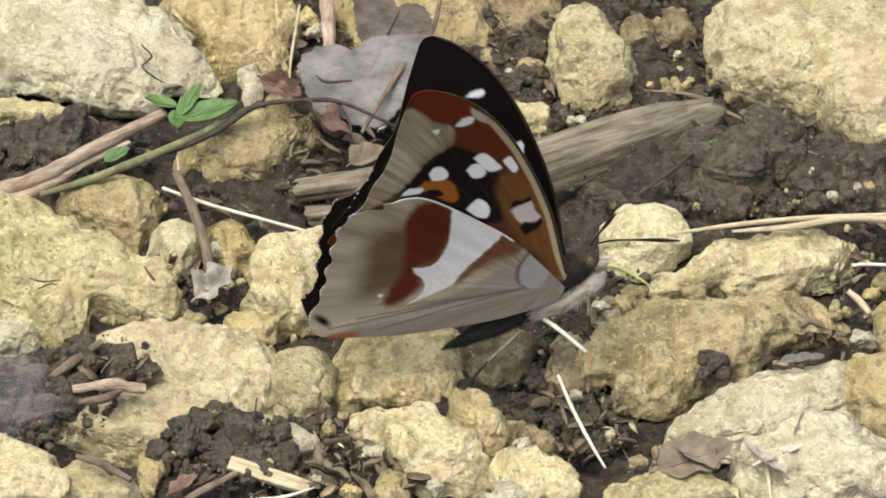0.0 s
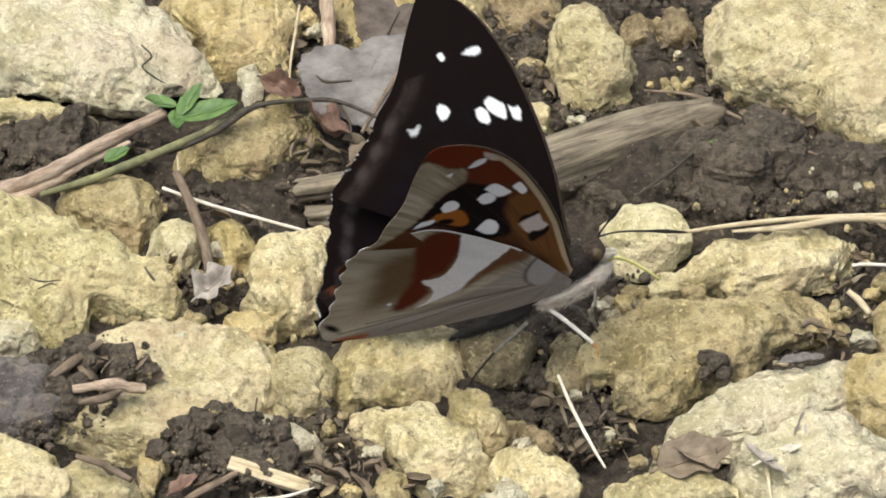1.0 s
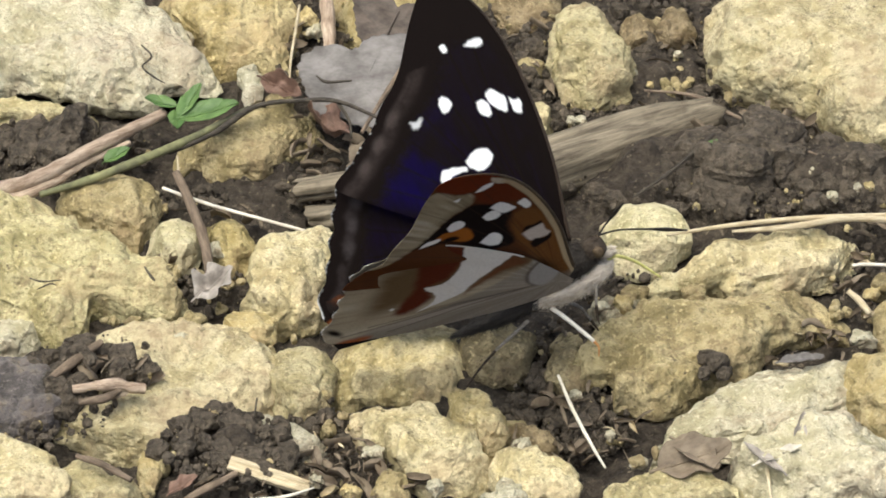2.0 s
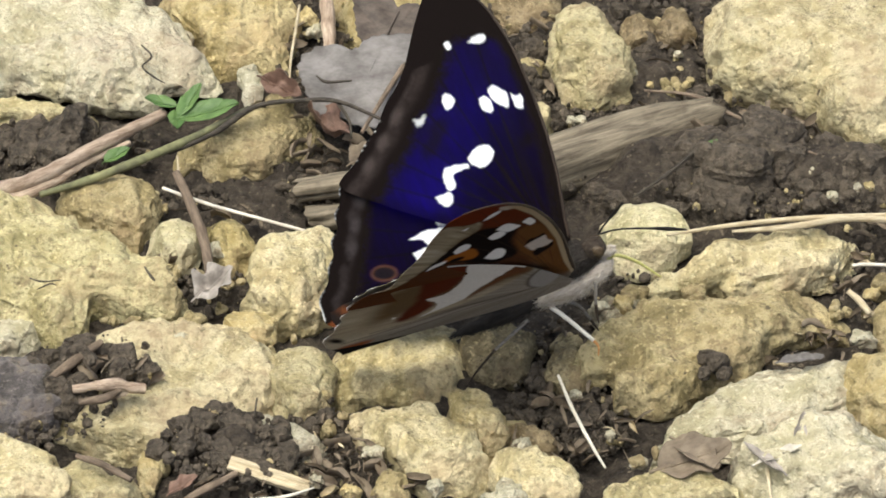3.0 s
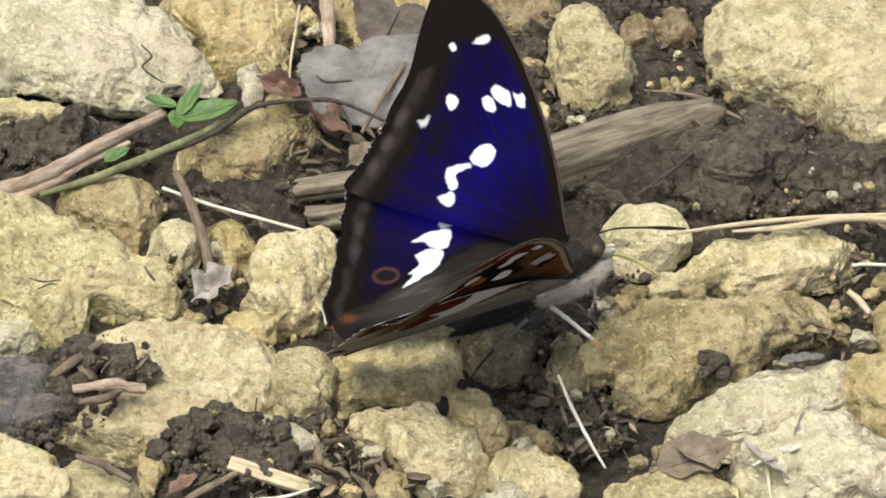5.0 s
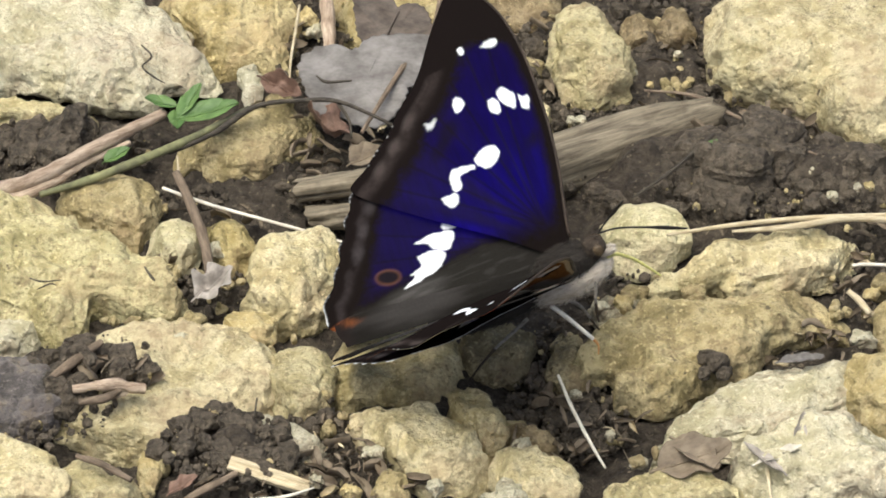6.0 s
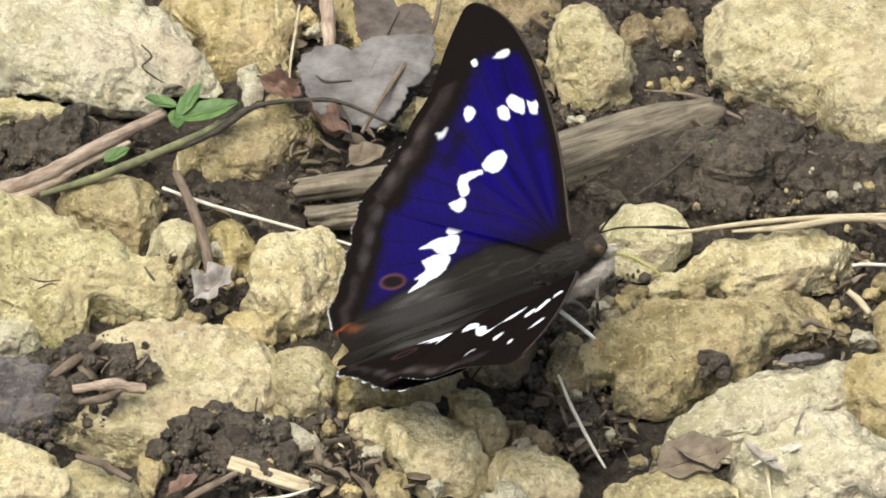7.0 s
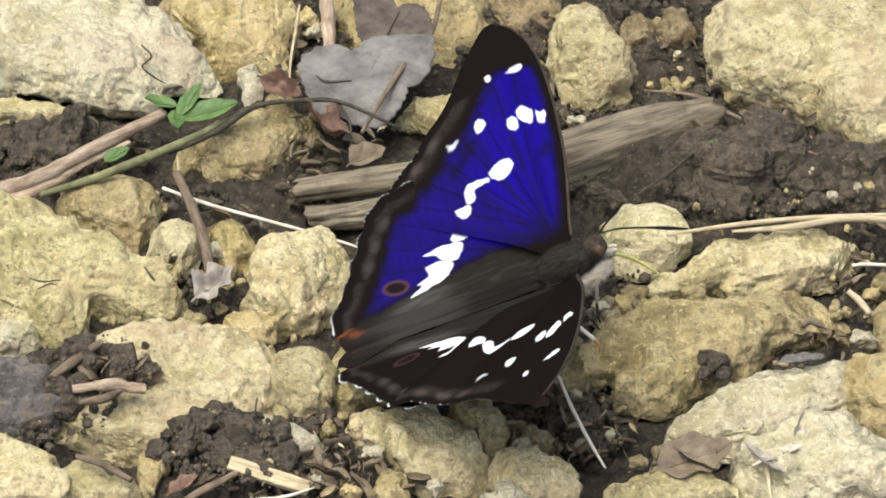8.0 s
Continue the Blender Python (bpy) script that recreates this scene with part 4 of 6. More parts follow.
def wing(name, poly, base, outer_run, side, above, below, lift, droop, scales, parent, label):
    """One wing as a thin closed shell; side is 1 for the left and -1 for the right, y out from the hinge, z to the upper side."""
    turns, rings = 420, 150
    line = spread(poly, turns)
    # scalloped outer margin
    k = np.array([np.argmin(np.hypot(line[:, 0] - s, line[:, 1] - d)) for s, d in outer_run])
    wave = np.sin(np.arctan2(line[:, 1] - 4, line[:, 0] + 8) * (44 if "hind" in name else 24))
    on = np.zeros(turns)
    on[k[0]:k[1]] = 1
    on = np.convolve(np.pad(on, 8, mode="edge"), np.ones(17) / 17, "valid")
    away = line - np.array(base)
    line = line + away / np.linalg.norm(away, axis=1, keepdims=True) * (wave * on * (0.30 if "hind" in name else 0.16))[:, None]
    t = (np.arange(1, rings + 1) / rings) ** 0.75
    flat = np.concatenate([[base], (np.array(base) + t[:, None, None] * (line - np.array(base))[None]).reshape(-1, 2)])
    edge = depth_in(flat, line[::2])
    run = line[k[0]:k[1] + 1]
    outer = np.full(len(flat), 1e9)
    for q in run[::3]:
        outer = np.minimum(outer, np.hypot(flat[:, 0] - q[0], flat[:, 1] - q[1]))
    p3 = np.column_stack([flat, np.zeros(len(flat))])
    fan = np.arctan2(flat[:, 1] - base[1], flat[:, 0] - base[0])
    z = lift - droop * flat[:, 1] ** 2 + 0.035 * np.sin(fan * 26) * ease(flat[:, 1], 2, 12) + grain(p3, 9, 61) * 0.12
    if "fore" in name:
        inner = -0.76 * (flat[:, 0] + 7) - 0.65 * (flat[:, 1] - 11.8)
        z = z + (0.4 if side > 0 else 2.0) * ease(inner, -1, 6) * ease(flat[:, 1], 1, 7)
    half = 0.035
    n = len(flat)
    top = np.column_stack([flat[:, 0], side * flat[:, 1], z + half])
    low = np.column_stack([flat[:, 0], side * flat[:, 1], z - half])
    f = []
    for j in range(turns):
        f.append((0, 1 + j, 1 + (j + 1) % turns))
    i = (1 + np.arange(rings - 1)[:, None] * turns + np.arange(turns)[None]).ravel()
    i2 = (1 + np.arange(rings - 1)[:, None] * turns + (np.arange(turns)[None] + 1) % turns).ravel()
    quads = np.column_stack([i, i + turns, i2 + turns, i2]).tolist()
    e = 1 + (rings - 1) * turns
    wall = [(e + j, e + j + n, e + (j + 1) % turns + n, e + (j + 1) % turns) for j in range(turns)]
    up = f + quads
    faces = up + [tuple(v + n for v in reversed(q)) for q in up] + wall
    if side < 0:
        faces = [tuple(reversed(q)) for q in faces]
    ob = link_mesh(name, np.concatenate([top, low]), faces, scales, parent, label)
    colours = np.clip(np.concatenate([above(flat, edge, outer, side), below(flat, edge, outer, side)]), 0, 1)
    attr = ob.data.color_attributes.new("pattern", "FLOAT_COLOR", "POINT")
    attr.data.foreach_set("color", colours.astype(np.float32).ravel())
    return ob


FUR = fibre("grey_brown_fur", (0.022, 0.016, 0.011), (0.066, 0.049, 0.034), (0.3, 1, 1), 0.5, 0.8)
PALE_FUR = fibre("pale_grey_fur", (0.36, 0.31, 0.24), (0.62, 0.56, 0.48), (0.3, 1, 1), 0.5, 0.8)
THORAX_FUR = fibre("dark_thorax_fur", (0.014, 0.0115, 0.0095), (0.045, 0.037, 0.029), (0.3, 1, 1), 0.5, 0.8)
HAIR = fibre("dark_grey_hair", (0.012, 0.0105, 0.009), (0.036, 0.031, 0.026), (0.12, 1, 1), 0.45, 0.8)
COSTA = fibre("wing_leading_edge", (0.016, 0.011, 0.008), (0.055, 0.037, 0.024), (1, 0.2, 1), 0.6, 0.6)
HORN = fibre("black_antenna", (0.012, 0.010, 0.008), (0.03, 0.025, 0.02), (0.3, 1, 1), 0.5, 0.5)
LEG_WHITE = fibre("white_leg", (0.62, 0.57, 0.48), (0.80, 0.76, 0.68), (0.3, 1, 1), 0.4, 0.6)
LEG_GREY = fibre("grey_leg", (0.12, 0.105, 0.085), (0.26, 0.235, 0.20), (0.3, 1, 1), 0.4, 0.7)
LEG_ORANGE = fibre("orange_foot", (0.35, 0.16, 0.05), (0.52, 0.27, 0.10), (0.3, 1, 1), 0.4, 0.6)
TONGUE = fibre("yellow_proboscis", (0.45, 0.42, 0.12), (0.62, 0.60, 0.22), (0.3, 1, 1), 0.4, 0.5)
EYE_DARK = fibre("dark_eye", (0.05, 0.035, 0.02), (0.10, 0.07, 0.04), (1, 1, 1), 0.5, 0.25)


def furry(name, centre, axes, material, parent, hairs, length, seed, tilt=(-0.9, 0, -0.1), label="", tail=0.0, pitch=0.0):
    """An egg-shaped body part with a coat of fine swept hairs."""
    n, f = ball(4)
    c, a = np.asarray(centre, float), np.asarray(axes, float)
    v = n * a
    squeeze = 1 - tail * np.clip(-n[:, 0], 0, 1) ** 1.5
    v[:, 1:] *= squeeze[:, None]
    v = v * (1 + 0.05 * grain(n * 3, 0.8, seed))[:, None] + c
    if pitch:
        k, s = math.cos(radians(pitch)), math.sin(radians(pitch))
        w = v - c
        v = np.column_stack([w[:, 0] * k - w[:, 2] * s, w[:, 1], w[:, 0] * s + w[:, 2] * k]) + c
    verts, faces = [v], f.tolist()
    rng = np.random.RandomState(seed)
    at = rng.randint(0, len(n), hairs)
    root = v[at]
    way = n[at] * 0.75 + np.asarray(tilt) + rng.normal(size=(hairs, 3)) * 0.25
    way /= np.linalg.norm(way, axis=1, keepdims=True)
    side = np.cross(way, rng.normal(size=(hairs, 3)))
    side /= np.linalg.norm(side, axis=1, keepdims=True)
    tip = root + way * (length * rng.uniform(0.5, 1.0, (hairs, 1)))
    k = len(v)
    verts += [root - side * 0.035, root + side * 0.035, tip]
    faces += [(k + i, k + hairs + i, k + 2 * hairs + i) for i in range(hairs)]
    return link_mesh(name, np.concatenate(verts), faces, material, parent, label)


def fold(side, parent):
    """The hairy inner fold of a hindwing, which closes over the abdomen as the wings open."""
    m, k = 50, 14
    w = np.tile(np.linspace(0, 1, k), m)
    s = -5.0 - np.repeat(np.linspace(0, 1, m), k) * (29.3 + 1.0 * ease(w, 0.0, 0.75))
    reach = np.interp(s, [-34.6, -33.6, -32.5, -29.5, -24, -16.7, -10, -5], [2.0, 2.5, 2.7, 2.7, 2.4, 2.2, 1.9, 1.5])
    reach = reach * (1.0 if side > 0 else 0.9 + 1.5 * ease(-s, 26, 33))
    d = w * (reach + 1.4) - 1.4
    q = np.column_stack([s, d, s * 0])
    z = 0.5 * np.sin(np.pi * np.clip(w, 0, 1)) * np.interp(s, [-35, -20, -5], [0.1, 0.6, 1.0]) - 0.0045 * d * d + grain(q * (0.2, 1, 1), 0.6, 63) * 0.10
    top = np.column_stack([s, side * d, z + 0.05])
    low = np.column_stack([s, side * d, z - 0.05])
    i = (np.arange(m - 1)[:, None] * k + np.arange(k - 1)[None]).ravel()
    up = np.column_stack([i, i + 1, i + k + 1, i + k])
    faces = np.concatenate([up[:, ::-1], up + m * k])
    if side < 0:
        faces = faces[:, ::-1]
    ob = link_mesh("inner_fold", np.concatenate([top, low]), faces, SCALES[side, "hind"], parent, "dark grey hairy inner fold of a hindwing")
    flat = np.column_stack([s, d])
    col = np.tile((0.012, 0.0108, 0.0094, 0.0), (len(s), 1))
    lay(col, ease(grain(q * (0.10, 1, 1), 0.45, 65) + 0.4 * grain(q * (0.2, 1, 1), 1.6, 66), -0.1, 0.6), (0.021, 0.019, 0.017))
    lay(col, spot(flat, -23.5, 1.5, 6.0, 2.2, 5, 1.2) * 0.6, (0.045, 0.041, 0.038))
    lay(col, ease(-s, 32.5, 34.0), (0.014, 0.011, 0.010))
    lay(col, spot(flat + grain(q, 0.8, 67)[:, None] * 0.3, -33.0, 1.8, 1.2, 0.45, -8, 0.4) * (0.8 if side > 0 else 0.1), (0.13, 0.044, 0.016))
    attr = ob.data.color_attributes.new("pattern", "FLOAT_COLOR", "POINT")
    attr.data.foreach_set("color", np.concatenate([col, col]).astype(np.float32).ravel())
    return ob


BUTTERFLY = thing("butterfly", (0, 0, 0), "dark butterfly with violet-blue white-banded wings, opening them on stones", "butterfly")


def butterfly():
    b = BUTTERFLY
    out_f, out_h = ((-4.2, 41.0), (-25.8, 20.8)), ((-18.4, 22.4), (-36.2, 4.0))
    made = {}
    for side, word in ((1, "left"), (-1, "right")):
        made[word, "fore"] = wing("forewing", FORE, (-1.6, 1.6), out_f, side, paint_fore_upper, paint_fore_under, 0.42, 0.0043, SCALES[side, "fore"], b,
                                  "violet-blue black forewing with white spots, rust and grey beneath")
        made[word, "hind"] = wing("hindwing", HIND, (-4.0, 0.9), out_h, side, paint_hind_upper, paint_hind_under, -0.5, 0.0030, SCALES[side, "hind"], b,
                                  "dark hindwing with white band, ringed eyespot and orange corner")
        edge = [(s - 0.1, side * d, 0.42 - 0.0043 * d * d) for s, d in FORE[1:12]]
        v, f = tube_shape(edge, (0.26, 0.22, 0.18, 0.10), 8, 60)
        link_mesh("costa", v, f, COSTA, made[word, "fore"], "dark brown leading edge vein")
    for side, word in ((1, "left"), (-1, "right")):
        made[word, "fold"] = fold(side, b)
    furry("thorax", (-1.3, 0, 0.7), (4.3, 2.3, 2.3), THORAX_FUR, b, 4200, 1.2, 71)
    furry("breast", (-1.9, 0, -2.2), (6.2, 2.5, 2.1), PALE_FUR, b, 2600, 1.2, 72, pitch=6, label="pale grey furry underside")
    furry("abdomen", (-11.5, 0, -3.0), (8.5, 1.5, 1.5), HAIR, b, 2200, 1.0, 73, tail=0.6, pitch=4)
    furry("head", (2.9, 0, 1.5), (1.6, 1.6, 1.6), FUR, b, 700, 0.7, 74)
    for side in (1, -1):
        n, f = ball(3)
        link_mesh("eye", n * (0.85, 0.6, 0.95) + np.array((3.4, side * 1.2, 1.6)), f, EYE_DARK, b, "dark rounded eye")
        furry("palp", (4.2, side * 0.45, 0.2), (1.3, 0.4, 0.55), PALE_FUR, b, 160, 0.5, 75, (0.6, 0, 0))
    return made


WINGS = butterfly()


def limbs():
    b = BUTTERFLY
    for name, path in (("antenna", ((4.2, 0.5, 3.0), (6.8, 2, 1.4), (10.4, 5, -2.8), (13.7, 8, -7.2))),
                       ("antenna", ((4.6, -0.5, 3.9), (5.9, -2, 5.8), (7.7, -4, 8.2), (10.7, -7, 11.9)))):
        v, f = tube_shape(path, (0.16, 0.13, 0.13, 0.15, 0.30, 0.12), 8, 30)
        link_mesh(name, v, f, HORN, b, "thin black antenna")
    v, f = tube_shape(((3.2, 0, -1.3), (5.0, 0, -0.9), (6.6, 1, -3.4), (7.8, 1, -5.5), (8.9, 1, -7.8)), (0.26, 0.24, 0.20, 0.14), 8, 30)
    link_mesh("proboscis", v, f, TONGUE, b, "yellow-green curved proboscis")
    legs = ((((-5.8, -1.5, -3.9), (-4.4, -3, -5.3), (-2.1, -5, -9.1)), ((-2.1, -5, -9.1), (-1.8, -5.5, -9.9), (-2.3, -6, -11.0))),
            (((-9.4, -1.5, -4.5), (-12.2, -3, -4.8), (-14.8, -4, -5.3)), ((-14.8, -4, -5.3), (-17.9, -4.5, -6.9), (-20.8, -5, -8.8))),
            (((0.4, -1, -0.9), (1.1, -2, -2.6), (0.1, -3, -5.1)), ((0.1, -3, -5.1), (-0.5, -3, -7.0), (-0.7, -3.2, -8.1))),
            (((-5.4, 1.5, -5.7), (-3.5, 3, -8.5), (-3.0, 4, -12.3)), ((-3.0, 4, -12.3), (-2.9, 4, -13.5), (-2.7, 4, -14.7))))
    for i, (upper, foot) in enumerate(legs):
        v, f = tube_shape(upper, (0.34, 0.32, 0.26) if i == 0 else (0.28, 0.24, 0.18), 8, 16, 0.15, i)
        leg = link_mesh("leg", v, f, LEG_WHITE if i == 0 else LEG_GREY, b, "slender whitish leg" if i == 0 else "slender grey hairy leg")
        v, f = tube_shape(foot, (0.22, 0.16, 0.10), 8, 12, 0.1, i)
        link_mesh("foot", v, f, LEG_ORANGE if i == 0 else FUR, leg, "orange-brown foot" if i == 0 else "")


limbs()


# ---- wood, twigs, straw and leaves among the stones ----
def stalk(name, path, widths, material, label, category="twig", steps=40, sides=10, knots=0.25, seed=0, group=""):
    p = np.asarray(path, float)
    v, f = tube_shape(p, widths, sides, steps, knots, seed)
    # the grain of the material runs along the object's x
    way = Vector(p[-1] - p[0]).normalized()
    m = way.to_track_quat("X", "Z").to_matrix().to_4x4()
    turn = np.array(m.to_3x3())
    ob = link_mesh(name, (v - p[0]) @ turn, f, material)
    ob.matrix_world = Matrix.Translation(Vector(p[0]) * MM) @ m
    return tagged(ob, label, category, group)


def log(name, path, widths, seed, label, square=0.0):
    """Weathered split wood with long cracks."""
    p = np.asarray(path, float)
    v, f = tube_shape(p, widths, 40, 120, 0.0)
    way = Vector(p[-1] - p[0]).normalized()
    m = way.to_track_quat("X", "Z").to_matrix().to_4x4()
    turn = np.array(m.to_3x3())
    q = (v - p[0]) @ turn
    line = np.repeat((smooth_line(p, 120) - p[0]) @ turn, 40, axis=0)
    away = q - line
    r = np.linalg.norm(away, axis=1, keepdims=True)
    u = np.abs(away) / np.maximum(r, 1e-6)
    r = r * (np.maximum(u[:, 1], u[:, 2]) ** -square)[:, None]
    s = q * (0.05, 1, 1)
    crack = -np.clip(grain(s, 1.1, seed) - 0.2, 0, 1) * 1.5 + grain(s, 0.5, seed + 1) * 0.18 + grain(q * (0.25, 1, 1), 3.5, seed + 2) * 0.7
    q = line + away / np.maximum(r, 1e-6) * (r + crack[:, None])
    # ragged ends
    run = np.repeat(np.linspace(0, 1, 120), 40)
    end = np.maximum(ease(0.08 - run, 0, 0.08), ease(run - 0.92, 0, 0.08))
    q[:, 0] += end * (grain(q * (0, 1, 1), 0.9, seed + 4) * 1.6 + grain(q * (0, 1, 1), 2.5, seed + 5) * 2.0)
    ob = link_mesh(name, q, f, WOOD)
    ob.matrix_world = Matrix.Translation(Vector(p[0]) * MM) @ m
    return tagged(ob, label, "wood")


log("log", ((10.6, 15.2, 0.5), (20.1, 19.8, 1.2), (28.8, 23.7, 2), (38.2, 27.9, 3)), (5.0, 4.6, 3.8, 2.6), 81, "grey weathered split log lying on the soil")
log("log", ((-20.0, 11.2, 1.6), (-14.4, 12.2, 1.8), (-6.6, 13.8, 2), (3.6, 16.6, 2)), (1.7, 2.0, 2.2, 2.2), 84, "grey weathered ledge of split wood behind the wings", 0.8)
log("log", ((-18.1, 8.0, -0.6), (-12.8, 8.1, -0.4), (-6.6, 8.9, 0), (3.6, 12.4, 0)), (1.9, 2.3, 2.5, 2.5), 87, "grey cracked lower piece of split wood behind the wings", 0.8)
stalk("branch", ((-64.1, 8.4, 3), (-56.4, 10.6, 4), (-48.1, 17.9, 4), (-38.9, 26.1, 4)), (1.2, 1.1, 1.0, 0.75), BRANCH, "peeled pale-brown branch lying across the stones", "branch", 60, 14, 0.2, 1)
stalk("branch", ((-64.1, 7.1, 2.5), (-56.4, 9.0, 3), (-49.6, 15.6, 3), (-43.5, 20.5, 3)), (0.7, 0.7, 0.6, 0.4), BRANCH, "thin peeled pale-brown branch", "branch", 60, 12, 0.25, 2)
stalk("plant_stem", ((-55.5, 7.1, 4), (-48.6, 9.9, 4.5), (-41.7, 13.8, 5), (-34.0, 19.4, 5), (-27.1, 26.4, 4.5)), (0.42, 0.6, 0.62, 0.55, 0.4), GREEN_STEM, "dull green plant stem with dark marks", "stem", 60, 12, 0.15, 3)
stalk("twig", ((-37.9, 16.6, 4), (-31.6, 19.4, 5.5), (-25.9, 25.6, 5.5), (-18.8, 26.3, 6), (-14.5, 25.3, 6.5), (-9.7, 22.7, 6), (-6.2, 22.4, 4)), (0.3, 0.42, 0.34, 0.32, 0.28, 0.2), DARK_TWIG, "thin dark twig arching over stones", "twig", 80, 8, 0.2, 4)
stalk("twig", ((-14.6, 25.7, 6), (-13.0, 22.7, 5), (-12.7, 20.1, 4)), (0.3, 0.2, 0.15), DARK_TWIG, "thin dark twig by a dead leaf", "twig", 30, 8, 0.2, 14)
stalk("twig", ((-36.7, 8.2, 7), (-34.4, 2.5, 5), (-32.6, -3.2, 3.5), (-31.5, -10.7, 2)), (0.55, 0.75, 0.75, 0.6), TWIG, "brown upright broken twig", "twig", 50, 12, 0.25, 5)
stalk("stem", ((-36.6, 11.3, 7.5), (-36.3, 8.1, 7)), (0.12, 0.2), STRAW, "short straw-coloured splinter on a twig", "splinter", 10, 6, 0.1, 6)
stalk("straw", ((-38.6, 8.6, 4), (-32.1, 4.6, 4.2), (-24.3, 1.3, 4), (-17.3, -0.6, 3), (-10.4, -2.8, 2)), (0.24, 0.26, 0.24, 0.22, 0.18), PALE_STRAW, "thin bleached straw stalk over stones", "straw", 60, 8, 0.1, 7)
stalk("straw", ((30.6, -3.4, 5), (39.9, -1.1, 5), (50.8, 0.5, 5), (64.7, 1.2, 5)), (0.22, 0.35, 0.4, 0.4), STRAW, "dry straw stalk lying across the stones", "straw", 60, 8, 0.1, 8)
stalk("straw", ((39.5, -2.1, 4.6), (47.6, -1.3, 4.8), (55.4, 0.5, 4.8), (64.7, 0.2, 4.6)), (0.2, 0.5, 0.45, 0.5), STRAW, "dry straw stalk lying across the stones", "straw", 60, 8, 0.1, 9)
stalk("straw", ((15.4, -34.4, 5), (17.2, -39.5, 3.5), (19.6, -46.5, 3), (21.5, -51.1, 2.5)), (0.2, 0.26, 0.24, 0.16), PALE_STRAW, "bleached straw stalk standing in the soil", "straw", 40, 8, 0.1, 10)
stalk("straw", ((42.3, -50.8, 5), (42.8, -55.6, 5), (43.2, -62.1, 5)), (0.3, 0.25, 0.2), STRAW, "thin straw blade on a whitish rock", "straw", 30, 8, 0.1, 11)
stalk("straw", ((54.9, -14.6, 4), (56.4, -15.4, 3), (57.9, -17.2, 2)), (0.45, 0.5, 0.4), STRAW, "short thick straw piece", "straw", 30, 8, 0.15, 12)
stalk("straw", ((55.6, -10.2, 5), (58.1, -10.0, 5), (63.4, -10.5, 5)), (0.2, 0.25, 0.25), PALE_STRAW, "short bleached straw at a rock", "straw", 30, 8, 0.1, 13)
stalk("straw", ((-26.3, -58.5, 3), (-21.1, -58.5, 3.5), (-17.0, -57.2, 4)), (0.2, 0.25, 0.12), PALE_STRAW, "short curved bleached straw on soil", "straw", 30, 8, 0.1, 15)
stalk("root", ((-20.3, 50.3, 5), (-20.8, 42.1, 6), (-21.3, 36.0, 6), (-21.5, 34.1, 4)), (0.2, 0.24, 0.2, 0.15), STRAW, "thin pale rootlet hanging over soil", "root", 40, 8, 0.2, 16)
stalk("grass_stem", ((-0.2, 53.0, 6), (-1.5, 42.8, 6), (-5.1, 36.0, 5.5), (-8.2, 28.7, 5), (-11.3, 21.4, 4)), (0.3, 0.36, 0.4, 0.36, 0.25), TWIG, "thin brown bent stem crossing a dead leaf", "stem", 60, 8, 0.2, 17)
stalk("twig", ((28.2, 32.7, 3), (35.2, 30.7, 3.5), (40.6, 25.4, 4), (47.5, 20.1, 4)), (0.2, 0.3, 0.3, 0.15), TWIG, "thin brown rootlet over the log", "root", 50, 8, 0.25, 18)
stalk("twig", ((26.1, 6.4, 4), (30.8, 10.3, 5), (34.8, 14.4, 6), (37.6, 18.3, 6)), (0.15, 0.25, 0.3, 0.35), DARK_TWIG, "thin dark twig on the soil", "twig", 40, 8, 0.25, 19)
stalk("twig", ((50.5, 15.7, 5), (53.6, 14.2, 5), (56.7, 16.0, 5)), (0.2, 0.2, 0.15), TWIG, "thin short brown twig on soil", "twig", 30, 8, 0.25, 20)
stalk("twig", ((-16.8, 57.2, 3), (-16.1, 46.9, 3.5), (-16.0, 38.8, 3)), (1.0, 1.0, 0.7), BRANCH, "short grey-brown stick in the soil", "stick", 40, 12, 0.25, 21)
stalk("root", ((-42.3, 38.6, 6.6), (-40.8, 35.3, 7), (-42.0, 32.9, 7), (-40.5, 30.6, 7), (-38.8, 30.3, 6)), (0.1, 0.16, 0.14, 0.14, 0.08), DARK_TWIG, "fine dark root hair on a pale rock", "root", 40, 6, 0.2, 22)
stalk("twig", ((-49.4, -38.2, 5.5), (-44.0, -37.8, 6), (-39.8, -37.3, 5)), (0.6, 0.9, 0.75), BRANCH, "short tan weathered stick on dark clods", "stick", 50, 14, 0.6, 23)
stalk("twig", ((-52.2, -36.8, 6.5), (-49.4, -34.0, 7), (-45.9, -29.2, 6.5)), (0.5, 0.7, 0.5), TWIG, "dark brown broken stick on clods", "stick", 40, 12, 0.4, 29)
stalk("twig", ((-48.4, -40.9, 5.5), (-45.4, -40.8, 6), (-42.9, -38.2, 5.5)), (0.5, 0.7, 0.4), TWIG, "dark brown broken stick on clods", "stick", 40, 12, 0.4, 30)
stalk("twig", ((-48.5, -50.5, 4), (-45.1, -52.8, 4.5), (-41.1, -55.6, 4)), (0.4, 0.6, 0.4), TWIG, "brown broken stick on rocks", "stick", 40, 12, 0.4, 31)
stalk("twig", ((-33.8, -58.5, 3), (-30.8, -56.4, 3.5), (-27.2, -54.1, 4)), (0.5, 0.6, 0.4), TWIG, "short brown stick on dark soil", "stick", 40, 10, 0.25, 24)
